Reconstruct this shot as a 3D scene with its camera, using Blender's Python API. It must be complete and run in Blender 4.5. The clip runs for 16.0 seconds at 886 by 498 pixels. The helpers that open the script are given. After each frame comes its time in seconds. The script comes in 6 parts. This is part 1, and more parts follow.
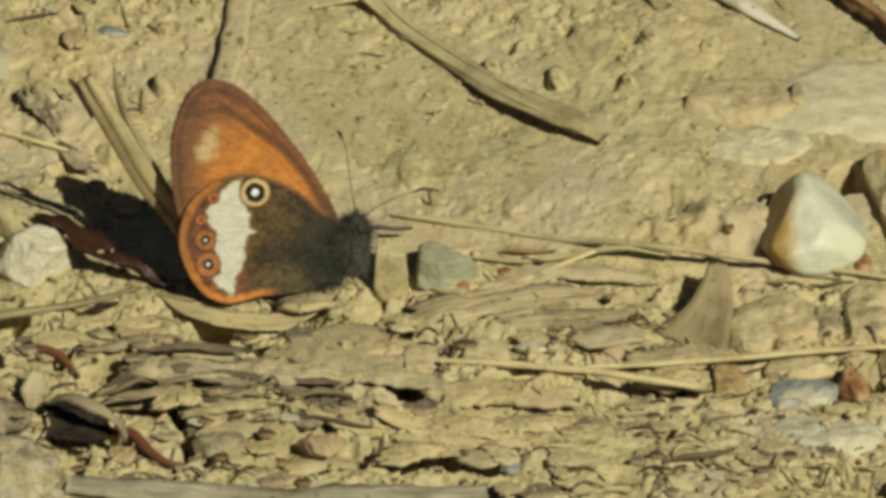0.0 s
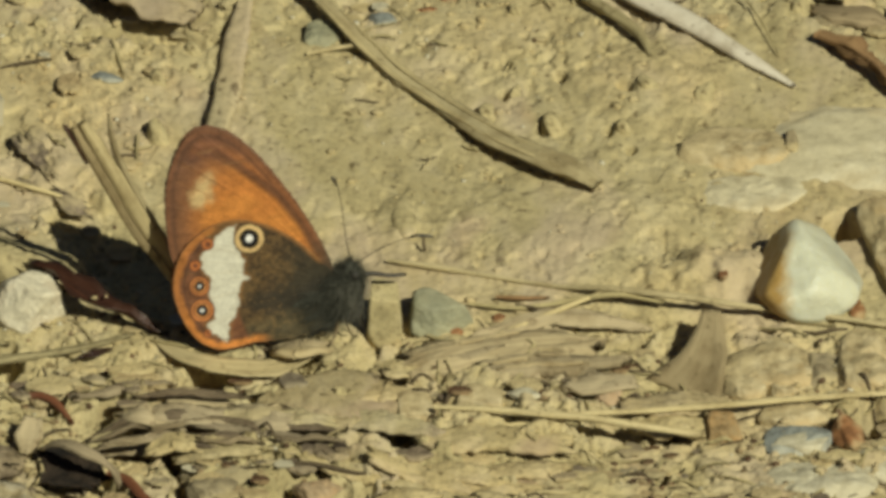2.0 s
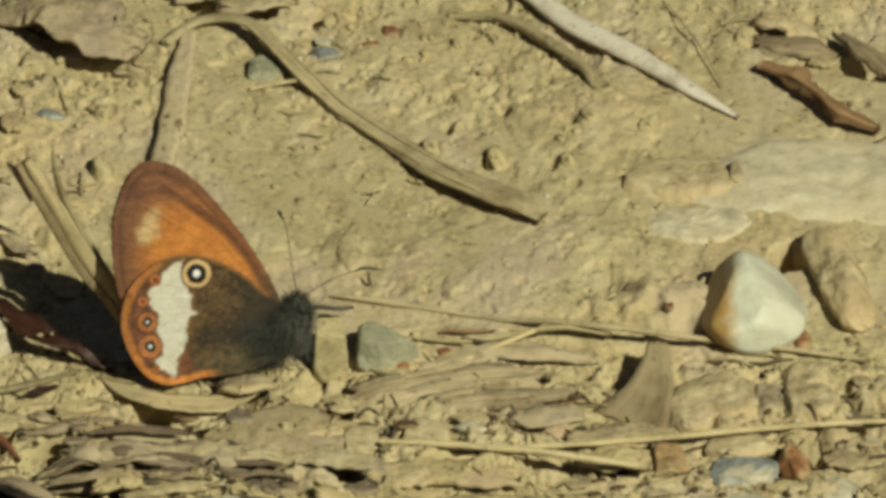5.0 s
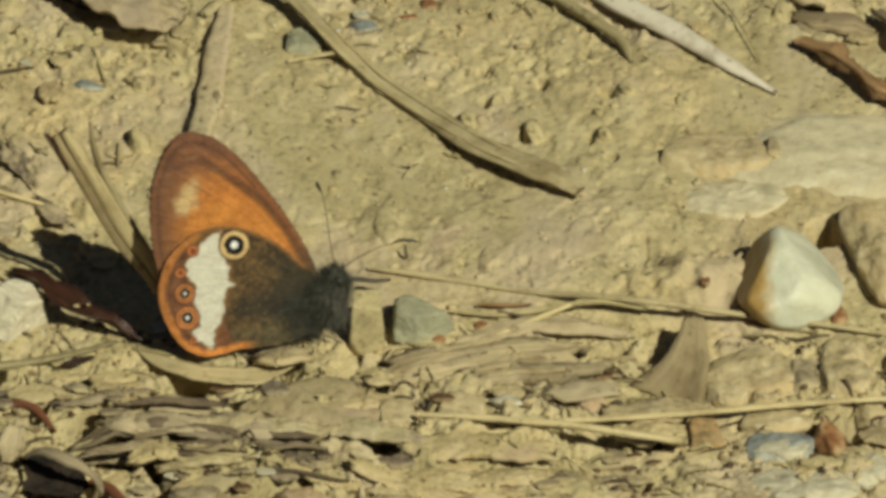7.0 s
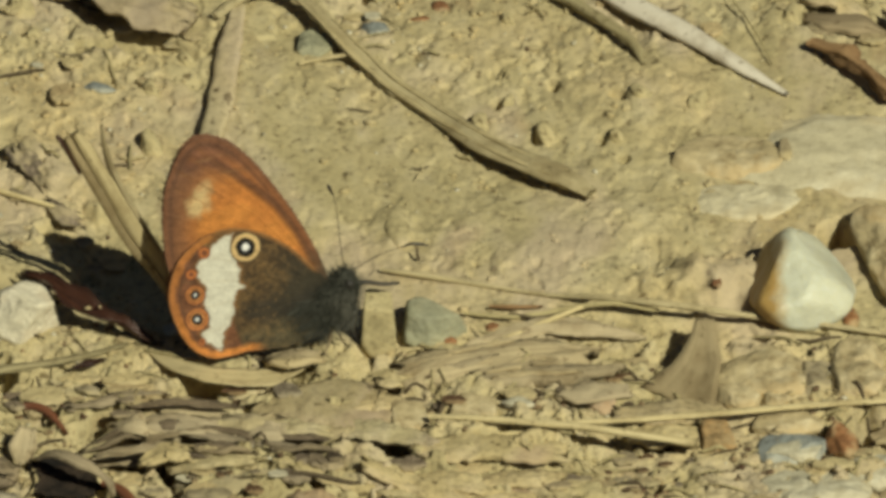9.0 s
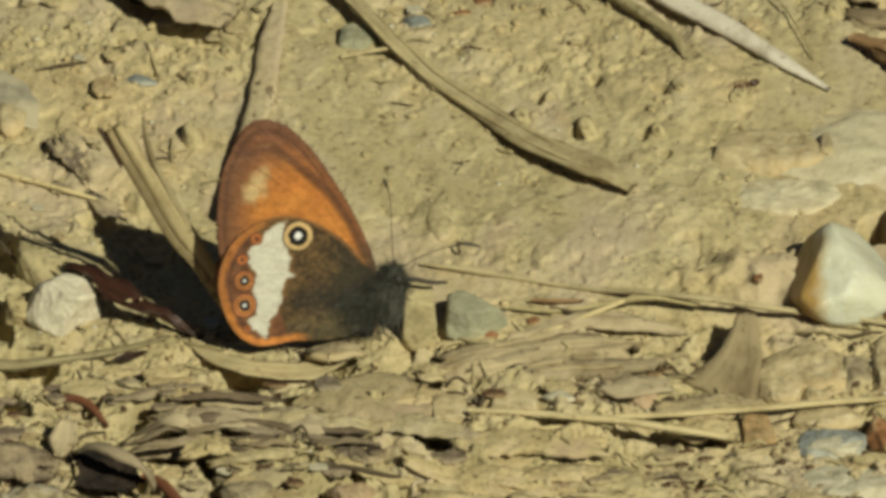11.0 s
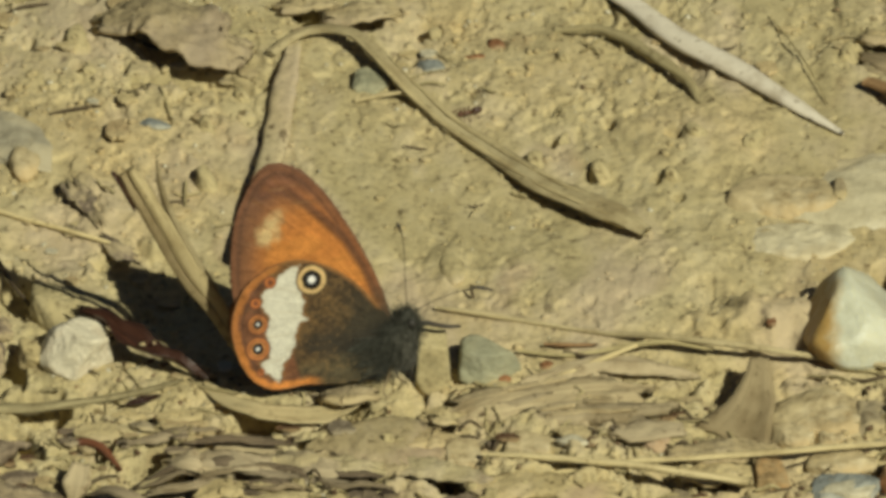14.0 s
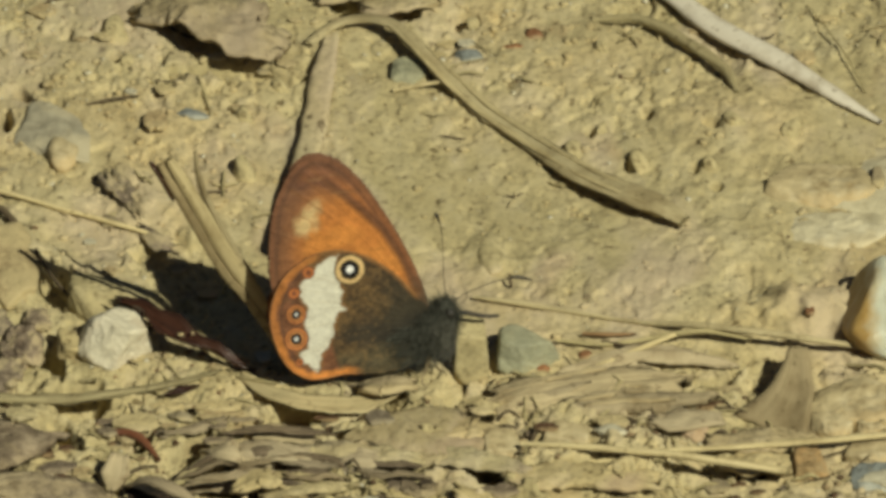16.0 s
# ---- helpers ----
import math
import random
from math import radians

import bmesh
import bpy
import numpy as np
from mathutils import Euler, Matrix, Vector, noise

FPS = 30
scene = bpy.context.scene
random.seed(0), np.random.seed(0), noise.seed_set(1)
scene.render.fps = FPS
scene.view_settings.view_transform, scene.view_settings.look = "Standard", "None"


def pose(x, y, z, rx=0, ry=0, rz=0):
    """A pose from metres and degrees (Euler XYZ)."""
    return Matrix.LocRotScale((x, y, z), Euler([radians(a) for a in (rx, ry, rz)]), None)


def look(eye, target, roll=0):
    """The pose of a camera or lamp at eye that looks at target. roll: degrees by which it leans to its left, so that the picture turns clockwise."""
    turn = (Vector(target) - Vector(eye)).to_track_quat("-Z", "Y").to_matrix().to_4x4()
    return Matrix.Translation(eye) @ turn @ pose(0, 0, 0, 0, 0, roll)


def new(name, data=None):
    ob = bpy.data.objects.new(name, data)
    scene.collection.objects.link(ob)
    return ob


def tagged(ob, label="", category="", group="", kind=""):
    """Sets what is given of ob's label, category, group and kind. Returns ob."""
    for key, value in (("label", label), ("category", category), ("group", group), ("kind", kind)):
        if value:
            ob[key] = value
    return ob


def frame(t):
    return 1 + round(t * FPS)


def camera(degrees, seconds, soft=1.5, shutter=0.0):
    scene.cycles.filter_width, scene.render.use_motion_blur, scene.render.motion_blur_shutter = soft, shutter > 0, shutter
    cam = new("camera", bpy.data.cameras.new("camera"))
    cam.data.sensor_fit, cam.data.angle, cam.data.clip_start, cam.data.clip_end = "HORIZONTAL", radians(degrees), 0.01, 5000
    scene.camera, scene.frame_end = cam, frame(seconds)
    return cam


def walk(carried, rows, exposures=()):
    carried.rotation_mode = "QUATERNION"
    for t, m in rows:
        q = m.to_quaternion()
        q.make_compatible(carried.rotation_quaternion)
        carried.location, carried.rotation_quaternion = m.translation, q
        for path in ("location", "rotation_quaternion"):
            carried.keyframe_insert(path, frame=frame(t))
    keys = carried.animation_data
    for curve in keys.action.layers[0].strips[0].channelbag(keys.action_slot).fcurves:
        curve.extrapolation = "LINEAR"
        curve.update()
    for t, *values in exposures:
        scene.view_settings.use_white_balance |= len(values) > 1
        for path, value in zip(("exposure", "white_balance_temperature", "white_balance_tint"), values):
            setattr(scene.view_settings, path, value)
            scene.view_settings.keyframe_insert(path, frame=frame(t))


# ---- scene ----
# All lengths below this line are in millimetres unless they go straight into an object's pose.
MM = 0.001
EYE = (0.0, -1.2287, 0.8604)
cam = camera(2.994, 16.0, soft=4.0)

# The hand-held camera stands still and turns a little: seconds, yaw, pitch, roll.
ROWS = [
    (0.0, -0.3332, -35.2767, 0.08),
    (0.5, -0.2712, -35.2507, 0.03),
    (1.0, -0.2282, -35.2948, 0.25),
    (1.2, -0.0552, -35.2388, 0.26),
    (1.5, 0.1757, -35.2145, 0.28),
    (1.8, -0.0582, -35.1582, 0.21),
    (2.0, -0.3573, -35.1197, 0.17),
    (2.5, -0.4814, -35.1098, 0.03),
    (3.0, -0.4273, -35.1001, 0.08),
    (3.5, -0.5534, -35.0726, 0.05),
    (3.7, -0.5429, -35.0025, -0.02),
    (5.8, -0.5984, -35.0108, -0.23),
    (6.0, -0.5817, -35.1071, 0.05),
    (6.5, -0.5764, -35.0860, -0.05),
    (7.0, -0.4322, -35.0948, 0.08),
    (7.5, -0.5261, -35.1030, 0.16),
    (8.0, -0.3537, -35.0738, 0.03),
    (8.2, -0.3895, -35.0947, 0.06),
    (10.3, -0.3510, -35.0754, -0.08),
    (10.5, -0.3013, -35.1052, 0.07),
    (11.0, -0.2137, -35.1095, 0.11),
    (11.5, -0.0855, -34.9610, 0.08),
    (12.0, -0.0139, -35.0936, 0.19),
    (12.5, -0.2322, -34.9997, 0.18),
    (13.0, -0.3052, -34.9935, 0.04),
    (13.5, -0.3182, -34.9806, 0.11),
    (14.0, -0.1578, -34.9614, 0.13),
    (14.5, 0.0010, -34.9982, 0.09),
    (15.0, -0.1111, -35.0044, -0.04),
    (15.5, -0.1709, -35.0107, 0.14),
    (16.0, -0.0002, -34.9962, -0.07),
]
walk(cam, [(t, pose(*EYE, 90 + pitch, 0, yaw) @ pose(0, 0, 0, 0, 0, roll)) for t, yaw, pitch, roll in ROWS], [(0.0, 0.0), (1.0, 0.0), (2.0, -0.03), (3.5, -0.09), (6.0, -0.02), (16.0, -0.03)])

# ---- light: a clear sky and one low sun from the front and the right ----
SUN_DIR = Vector((0.42, -0.56, 0.715)).normalized()
world = bpy.data.worlds.new("sky")
scene.world = world
world.use_nodes = True
wn = world.node_tree
sky = wn.nodes.new("ShaderNodeTexSky")
sky.sky_type, sky.sun_disc = "NISHITA", False
sky.sun_elevation = math.asin(SUN_DIR.z)
sky.sun_rotation = math.atan2(SUN_DIR.x, SUN_DIR.y)
wn.links.new(sky.outputs[0], wn.nodes["Background"].inputs[0])
wn.nodes["Background"].inputs[1].default_value = 0.015
sun = new("sun", bpy.data.lights.new("sun", "SUN"))
sun.data.energy, sun.data.angle, sun.data.color = 4.2, radians(0.53), (0.955, 0.94, 0.74)
sun.matrix_world = look(SUN_DIR * 3, (0, 0, 0))


# ---- materials ----
def shader(name, rough=0.85):
    m = bpy.data.materials.new(name)
    m.use_nodes = True
    nt = m.node_tree
    b = nt.nodes["Principled BSDF"]
    b.inputs["Roughness"].default_value = rough
    b.inputs["Specular IOR Level"].default_value = 0.25
    return m, nt, b


def tex(nt, kind, scale, detail=4.0, rough=0.6, stretch=None, coord="Object"):
    c = nt.nodes.new("ShaderNodeTexCoord")
    mp = nt.nodes.new("ShaderNodeMapping")
    mp.inputs["Scale"].default_value = stretch or (1, 1, 1)
    nt.links.new(c.outputs[coord], mp.inputs["Vector"])
    if kind == "noise":
        n = nt.nodes.new("ShaderNodeTexNoise")
        n.inputs["Detail"].default_value, n.inputs["Roughness"].default_value = detail, rough
    else:
        n = nt.nodes.new("ShaderNodeTexVoronoi")
    n.inputs["Scale"].default_value = scale
    nt.links.new(mp.outputs[0], n.inputs["Vector"])
    return n


def ramp(nt, source, stops):
    r = nt.nodes.new("ShaderNodeValToRGB")
    while len(r.color_ramp.elements) < len(stops):
        r.color_ramp.elements.new(0.5)
    for e, (p, c) in zip(r.color_ramp.elements, stops):
        e.position, e.color = p, (*c, 1)
    nt.links.new(source, r.inputs[0])
    return r.outputs[0]


def mix(nt, a, b, fac, mode="MIX"):
    n = nt.nodes.new("ShaderNodeMix")
    n.data_type, n.blend_type = "RGBA", mode
    for s, v in ((n.inputs[6], a), (n.inputs[7], b), (n.inputs[0], fac)):
        if isinstance(v, bpy.types.NodeSocket):
            nt.links.new(v, s)
        elif isinstance(v, tuple):
            s.default_value = (*v, 1)
        else:
            s.default_value = v
    return n.outputs[2]


def bump(nt, b, source, dist, strength=0.6, under=None):
    n = nt.nodes.new("ShaderNodeBump")
    n.inputs["Distance"].default_value, n.inputs["Strength"].default_value = dist, strength
    nt.links.new(source, n.inputs["Height"])
    if under:
        nt.links.new(under, n.inputs["Normal"])
    nt.links.new(n.outputs[0], b.inputs["Normal"])
    return n.outputs[0]


def own_cast(nt, col):
    """A slightly different tint for each loose piece."""
    info = nt.nodes.new("ShaderNodeObjectInfo")
    c = ramp(nt, info.outputs["Random"], [(0.0, (0.80, 0.77, 0.80)), (0.25, (1, 1, 1)), (0.55, (1.03, 1.0, 0.95)), (0.8, (1.03, 0.98, 0.97)), (1.0, (0.90, 0.92, 0.95))])
    return mix(nt, col, c, 0.9, "MULTIPLY")


def soil(name, base, pale, dark, grain=900.0, stain=(0.30, 0.20, 0.10), stain_amount=0.5, loose=True):
    """Dry clay: patches, grains and stains at several sizes."""
    m, nt, b = shader(name, 0.92)
    big = tex(nt, "noise", 70, 5, 0.62, (1, 0.6, 1))
    mid = tex(nt, "noise", 330, 5, 0.65, (1, 0.6, 1))
    fine = tex(nt, "noise", grain * 1.6, 3, 0.7)
    col = ramp(nt, big.outputs[0], [(0.32, dark), (0.5, base), (0.68, pale)])
    col2 = ramp(nt, mid.outputs[0], [(0.30, tuple(c * 0.55 for c in base)), (0.46, base), (0.72, pale)])
    col = mix(nt, col, col2, 0.62)
    hue = tex(nt, "noise", 38, 3, 0.55)
    hc = ramp(nt, hue.outputs[0], [(0.32, (0.86, 0.87, 0.84)), (0.5, (1, 1, 1)), (0.66, (1.07, 1.01, 0.98))])
    col = mix(nt, col, hc, 0.9, "MULTIPLY")
    f = ramp(nt, fine.outputs[0], [(0.3, (0.50, 0.47, 0.43)), (0.48, (1, 1, 1)), (0.75, (1.16, 1.14, 1.1))])
    col = mix(nt, col, f, 0.75, "MULTIPLY")
    speck = tex(nt, "noise", grain * 0.8, 2, 0.55)
    k = ramp(nt, speck.outputs[0], [(0.29, (0.36, 0.32, 0.27)), (0.36, (1, 1, 1)), (0.70, (1, 1, 1)), (0.76, (1.22, 1.2, 1.14))])
    col = mix(nt, col, k, 0.8, "MULTIPLY")
    spot = tex(nt, "noise", 150, 2, 0.5, (1, 0.6, 1))
    s = ramp(nt, spot.outputs[0], [(0.62, (0, 0, 0)), (0.72, (1, 1, 1))])
    sf = nt.nodes.new("ShaderNodeMath")
    sf.operation = "MULTIPLY"
    sf.inputs[1].default_value = stain_amount
    nt.links.new(s, sf.inputs[0])
    col = mix(nt, col, stain, sf.outputs[0])
    pink = tex(nt, "noise", 80, 4, 0.6, (1, 0.6, 1))
    p = ramp(nt, pink.outputs[0], [(0.50, (0, 0, 0)), (0.64, (0.6, 0.6, 0.6))])
    col = mix(nt, col, (0.46, 0.375, 0.26), p)
    if loose:
        col = own_cast(nt, col)
    nt.links.new(col, b.inputs["Base Color"])
    soft = tex(nt, "noise", 420, 2, 0.5, (1, 0.6, 1))
    n1 = bump(nt, b, soft.outputs[0], 0.00022, 0.4)
    n2 = bump(nt, b, speck.outputs[0], 0.00014, 0.5, n1)
    bump(nt, b, fine.outputs[0], 0.00015, 0.55, n2)
    return m


def fibre(name, pale, dark, rough=0.7, along=60.0, across=1400.0, gloss=0.25):
    """Dry stems and wood: streaks that run along the part's UV."""
    m, nt, b = shader(name, rough)
    b.inputs["Specular IOR Level"].default_value = gloss
    st = tex(nt, "noise", 1.0, 5, 0.65, (along, across, 1), "UV")
    pt = tex(nt, "noise", 260, 4, 0.6)
    info = nt.nodes.new("ShaderNodeObjectInfo")
    col = ramp(nt, st.outputs[0], [(0.3, dark), (0.52, tuple(0.5 * (p + d) for p, d in zip(pale, dark))), (0.7, pale)])
    pc = ramp(nt, pt.outputs[0], [(0.33, (0.6, 0.56, 0.5)), (0.5, (0.97, 0.97, 0.97)), (0.7, (1.1, 1.1, 1.1))])
    col = mix(nt, col, pc, 0.8, "MULTIPLY")
    fl = tex(nt, "noise", 1100, 3, 0.6)
    fc = ramp(nt, fl.outputs[0], [(0.30, (0.42, 0.38, 0.33)), (0.40, (1, 1, 1)), (0.68, (1, 1, 1)), (0.76, (1.18, 1.16, 1.1))])
    col = mix(nt, col, fc, 0.75, "MULTIPLY")
    rr = ramp(nt, info.outputs["Random"], [(0.0, (0.78, 0.77, 0.78)), (1.0, (1.12, 1.09, 1.03))])
    col = mix(nt, col, rr, 1.0, "MULTIPLY")
    nt.links.new(col, b.inputs["Base Color"])
    n1 = bump(nt, b, st.outputs[0], 0.0003, 0.7)
    bump(nt, b, pt.outputs[0], 0.0003, 0.4, n1)
    return m


def rock(name, pale, dark, blotch, amount=0.5, rough=0.75, size=180.0, trans=0.0, dirt=0.8, loose=True):
    """Stone with mottling, grains and dried clay that sticks to it in patches."""
    m, nt, b = shader(name, rough)
    a = tex(nt, "noise", size, 6, 0.7)
    c = tex(nt, "noise", size * 7, 4, 0.7)
    d = tex(nt, "noise", size * 1.4, 5, 0.62)
    e = tex(nt, "noise", 520, 4, 0.65)
    col = ramp(nt, a.outputs[0], [(0.30, tuple(0.8 * k for k in dark)), (0.44, dark), (0.62, pale)])
    g = ramp(nt, c.outputs[0], [(0.3, (0.62, 0.60, 0.56)), (0.55, (1, 1, 1)), (0.75, (1.15, 1.14, 1.1))])
    col = mix(nt, col, g, 0.15 + 0.85 * dirt, "MULTIPLY")
    s = ramp(nt, d.outputs[0], [(0.47, (0, 0, 0)), (0.56, (amount, amount, amount))])
    col = mix(nt, col, blotch, s)
    h = ramp(nt, e.outputs[0], [(0.30, (0.55, 0.50, 0.43)), (0.42, (1, 1, 1)), (0.7, (1.06, 1.06, 1.04))])
    col = mix(nt, col, h, dirt, "MULTIPLY")
    if loose:
        col = own_cast(nt, col)
    nt.links.new(col, b.inputs["Base Color"])
    if trans:
        b.inputs["Subsurface Weight"].default_value = trans
        b.inputs["Subsurface Radius"].default_value = (1, 0.9, 0.6)
        b.inputs["Subsurface Scale"].default_value = 0.002
    n1 = bump(nt, b, d.outputs[0], 0.0008, 0.6)
    n2 = bump(nt, b, e.outputs[0], 0.0004, 0.6, n1)
    bump(nt, b, c.outputs[0], 0.0002, 0.6, n2)
    return m


def stain_side(m, colour, lo, hi):
    """An ochre stain that covers the stone's -x side with a ragged edge."""
    nt = m.node_tree
    b = nt.nodes["Principled BSDF"]
    old = b.inputs["Base Color"].links[0].from_socket
    c = nt.nodes.new("ShaderNodeTexCoord")
    sep = nt.nodes.new("ShaderNodeSeparateXYZ")
    nt.links.new(c.outputs["Object"], sep.inputs[0])
    n = tex(nt, "noise", 400, 4, 0.6)
    add = nt.nodes.new("ShaderNodeMath")
    add.operation = "MULTIPLY_ADD"
    add.inputs[1].default_value = 0.003
    nt.links.new(n.outputs[0], add.inputs[0])
    nt.links.new(sep.outputs[0], add.inputs[2])
    mr = nt.nodes.new("ShaderNodeMapRange")
    mr.inputs[1].default_value, mr.inputs[2].default_value = lo, hi
    mr.inputs[3].default_value, mr.inputs[4].default_value = 0.9, 0.0
    nt.links.new(add.outputs[0], mr.inputs[0])
    nt.links.new(mix(nt, old, colour, mr.outputs[0]), b.inputs["Base Color"])


def wing_scales(name, rough=0.75):
    """The wing's own pattern, dusted with single scales and fine veins of gloss."""
    m, nt, b = shader(name, rough)
    at = nt.nodes.new("ShaderNodeAttribute")
    at.attribute_name = "pattern"
    d = tex(nt, "noise", 7000, 2, 0.6)
    e = tex(nt, "noise", 1100, 4, 0.65)
    f = ramp(nt, d.outputs[0], [(0.3, (0.72, 0.70, 0.68)), (0.5, (1, 1, 1)), (0.72, (1.25, 1.22, 1.18))])
    g = ramp(nt, e.outputs[0], [(0.3, (0.82, 0.8, 0.78)), (0.5, (1, 1, 1)), (0.7, (1.1, 1.1, 1.1))])
    col = mix(nt, at.outputs["Color"], f, 0.8, "MULTIPLY")
    col = mix(nt, col, g, 0.8, "MULTIPLY")
    nt.links.new(col, b.inputs["Base Color"])
    bump(nt, b, d.outputs[0], 0.00006, 0.5)
    return m


def plain(name, colour, rough=0.6, spec=0.3, vary=0.35, size=900.0):
    m, nt, b = shader(name, rough)
    b.inputs["Specular IOR Level"].default_value = spec
    n = tex(nt, "noise", size, 4, 0.6)
    col = ramp(nt, n.outputs[0], [(0.3, tuple(c * (1 - vary) for c in colour)), (0.7, tuple(min(1, c * (1 + vary)) for c in colour))])
    nt.links.new(col, b.inputs["Base Color"])
    bump(nt, b, n.outputs[0], 0.00015, 0.4)
    return m


CLAY = soil("dry_clay", (0.43, 0.355, 0.185), (0.52, 0.445, 0.265), (0.32, 0.26, 0.13))
GROUND = soil("clay_ground", (0.45, 0.374, 0.197), (0.545, 0.468, 0.282), (0.34, 0.278, 0.14), loose=False)
CLOD = soil("clay_crumb", (0.45, 0.37, 0.195), (0.56, 0.48, 0.29), (0.31, 0.245, 0.13), 1200, (0.20, 0.12, 0.07), 0.35)
GRIT = rock("granular_stone", (0.56, 0.49, 0.30), (0.36, 0.30, 0.165), (0.48, 0.44, 0.32), 0.6, 0.85, 420)
QUARTZ = rock("milky_quartz", (0.60, 0.61, 0.48), (0.57, 0.57, 0.43), (0.57, 0.53, 0.34), 0.3, 0.42, 90, 0.25, 0.12, loose=False)
stain_side(QUARTZ, (0.38, 0.22, 0.045), -0.0014, 0.0002)
CREAM_ROCK = rock("cream_stone", (0.62, 0.54, 0.36), (0.47, 0.38, 0.21), (0.46, 0.33, 0.15), 0.7, 0.7, 70, loose=False)
PALE_ROCK = rock("pale_cream_stone", (0.66, 0.60, 0.43), (0.56, 0.495, 0.32), (0.52, 0.43, 0.25), 0.7, 0.75, 60, 0.0, 0.45, loose=False)
WHITE_ROCK = rock("white_stone", (0.60, 0.56, 0.42), (0.47, 0.43, 0.30), (0.52, 0.45, 0.28), 0.5, 0.65, 130, 0.0, 0.4, loose=False)
PEBBLE_WHITE = rock("white_pebble", (0.76, 0.70, 0.54), (0.64, 0.58, 0.42), (0.56, 0.47, 0.32), 0.6, 0.65, 200, 0.0, 0.5, loose=False)
GREY_ROCK = rock("green_grey_stone", (0.36, 0.352, 0.225), (0.28, 0.275, 0.18), (0.34, 0.305, 0.19), 0.35, 0.7, 200, 0.0, 0.5, loose=False)
BLUE_ROCK = rock("blue_grey_stone", (0.33, 0.345, 0.30), (0.22, 0.235, 0.215), (0.48, 0.45, 0.34), 0.5, 0.65, 150, 0.0, 0.5, loose=False)
LILAC_ROCK = rock("lilac_grey_stone", (0.42, 0.355, 0.225), (0.29, 0.24, 0.145), (0.45, 0.37, 0.20), 0.8, 0.75, 120)
BROWN_ROCK = rock("ochre_brown_stone", (0.42, 0.32, 0.17), (0.30, 0.21, 0.10), (0.44, 0.26, 0.10), 0.6, 0.8, 260, loose=False)
PINK_STONE = rock("pinkish_stone", (0.47, 0.375, 0.25), (0.36, 0.27, 0.165), (0.48, 0.30, 0.14), 0.4, 0.8, 220)
PURPLE_CLOD = rock("purple_grey_clod", (0.34, 0.275, 0.185), (0.16, 0.125, 0.09), (0.43, 0.355, 0.205), 0.8, 0.85, 300)
PALE_GREY_ROCK = rock("pale_grey_stone", (0.42, 0.385, 0.275), (0.35, 0.315, 0.22), (0.45, 0.385, 0.24), 0.6, 0.8, 110, 0.0, 0.5)
TAN_ROCK = rock("tan_stone", (0.47, 0.385, 0.215), (0.37, 0.29, 0.155), (0.44, 0.36, 0.195), 0.8, 0.8, 170, 0.0, 0.7)
RED_ROCK = rock("red_brown_chip", (0.42, 0.205, 0.085), (0.24, 0.115, 0.05), (0.40, 0.31, 0.17), 0.8, 0.7, 200)
STRAW = fibre("pale_straw", (0.74, 0.64, 0.37), (0.54, 0.44, 0.22), 0.55, 60, 5)
STEM = fibre("grey_dry_stem", (0.53, 0.46, 0.25), (0.30, 0.25, 0.125), 0.75, 70, 6)
BROWN_TWIG = fibre("brown_twig", (0.44, 0.29, 0.14), (0.15, 0.08, 0.038), 0.75, 80, 5)
BLEACHED = fibre("bleached_stem", (0.88, 0.82, 0.66), (0.72, 0.65, 0.49), 0.6, 40, 4)
PALE_BARK = fibre("pale_bark", (0.53, 0.45, 0.29), (0.38, 0.31, 0.19), 0.85, 60, 6)
TWIG_BARK = fibre("tan_twig_bark", (0.57, 0.49, 0.28), (0.41, 0.34, 0.18), 0.8, 70, 7)
PINK_BARK = soil("pinkish_clay_bark", (0.46, 0.38, 0.22), (0.54, 0.46, 0.29), (0.38, 0.31, 0.17), loose=False)
DULL_CLAY = soil("dull_brown_clay", (0.31, 0.25, 0.14), (0.41, 0.34, 0.20), (0.19, 0.15, 0.08), 900, (0.14, 0.10, 0.06), 0.6, loose=False)
WOOD = fibre("weathered_wood", (0.55, 0.46, 0.28), (0.29, 0.23, 0.13), 0.85, 90, 10)
GREY_WOOD_PLAIN = rock("grey_bark_scrap", (0.35, 0.29, 0.195), (0.17, 0.135, 0.09), (0.41, 0.335, 0.20), 0.5, 0.85, 260)
GREY_WOOD_PALE = fibre("pale_grey_bark", (0.45, 0.375, 0.24), (0.22, 0.175, 0.11), 0.85, 110, 9)
GREY_WOOD = fibre("grey_weathered_bark", (0.40, 0.325, 0.20), (0.14, 0.105, 0.06), 0.85, 110, 9)
LITTER_WOOD = fibre("dark_litter_bark", (0.27, 0.21, 0.135), (0.07, 0.052, 0.034), 0.85, 110, 9)
BROWN_LEAF = fibre("brown_dry_leaf", (0.49, 0.395, 0.22), (0.35, 0.275, 0.145), 0.75, 45, 6)
DRY_LEAF = fibre("tan_dry_leaf", (0.54, 0.46, 0.27), (0.38, 0.31, 0.16), 0.7, 45, 6)
# Near-black colour for the shade inside the husk.
HUSK_SHADE = rock("black_husk_shade", (0.030, 0.022, 0.016), (0.012, 0.010, 0.008), (0.06, 0.04, 0.025), 0.3, 0.9, 300)
# Dark brown colour that stands for the shade in gaps between litter pieces.
GAP_SHADE = rock("dark_litter", (0.17, 0.125, 0.075), (0.05, 0.036, 0.024), (0.33, 0.26, 0.15), 0.5, 0.85, 300)
RED_LEAF_PLAIN = rock("brown_leaf_scrap", (0.24, 0.145, 0.075), (0.09, 0.05, 0.028), (0.36, 0.28, 0.15), 0.5, 0.7, 300)
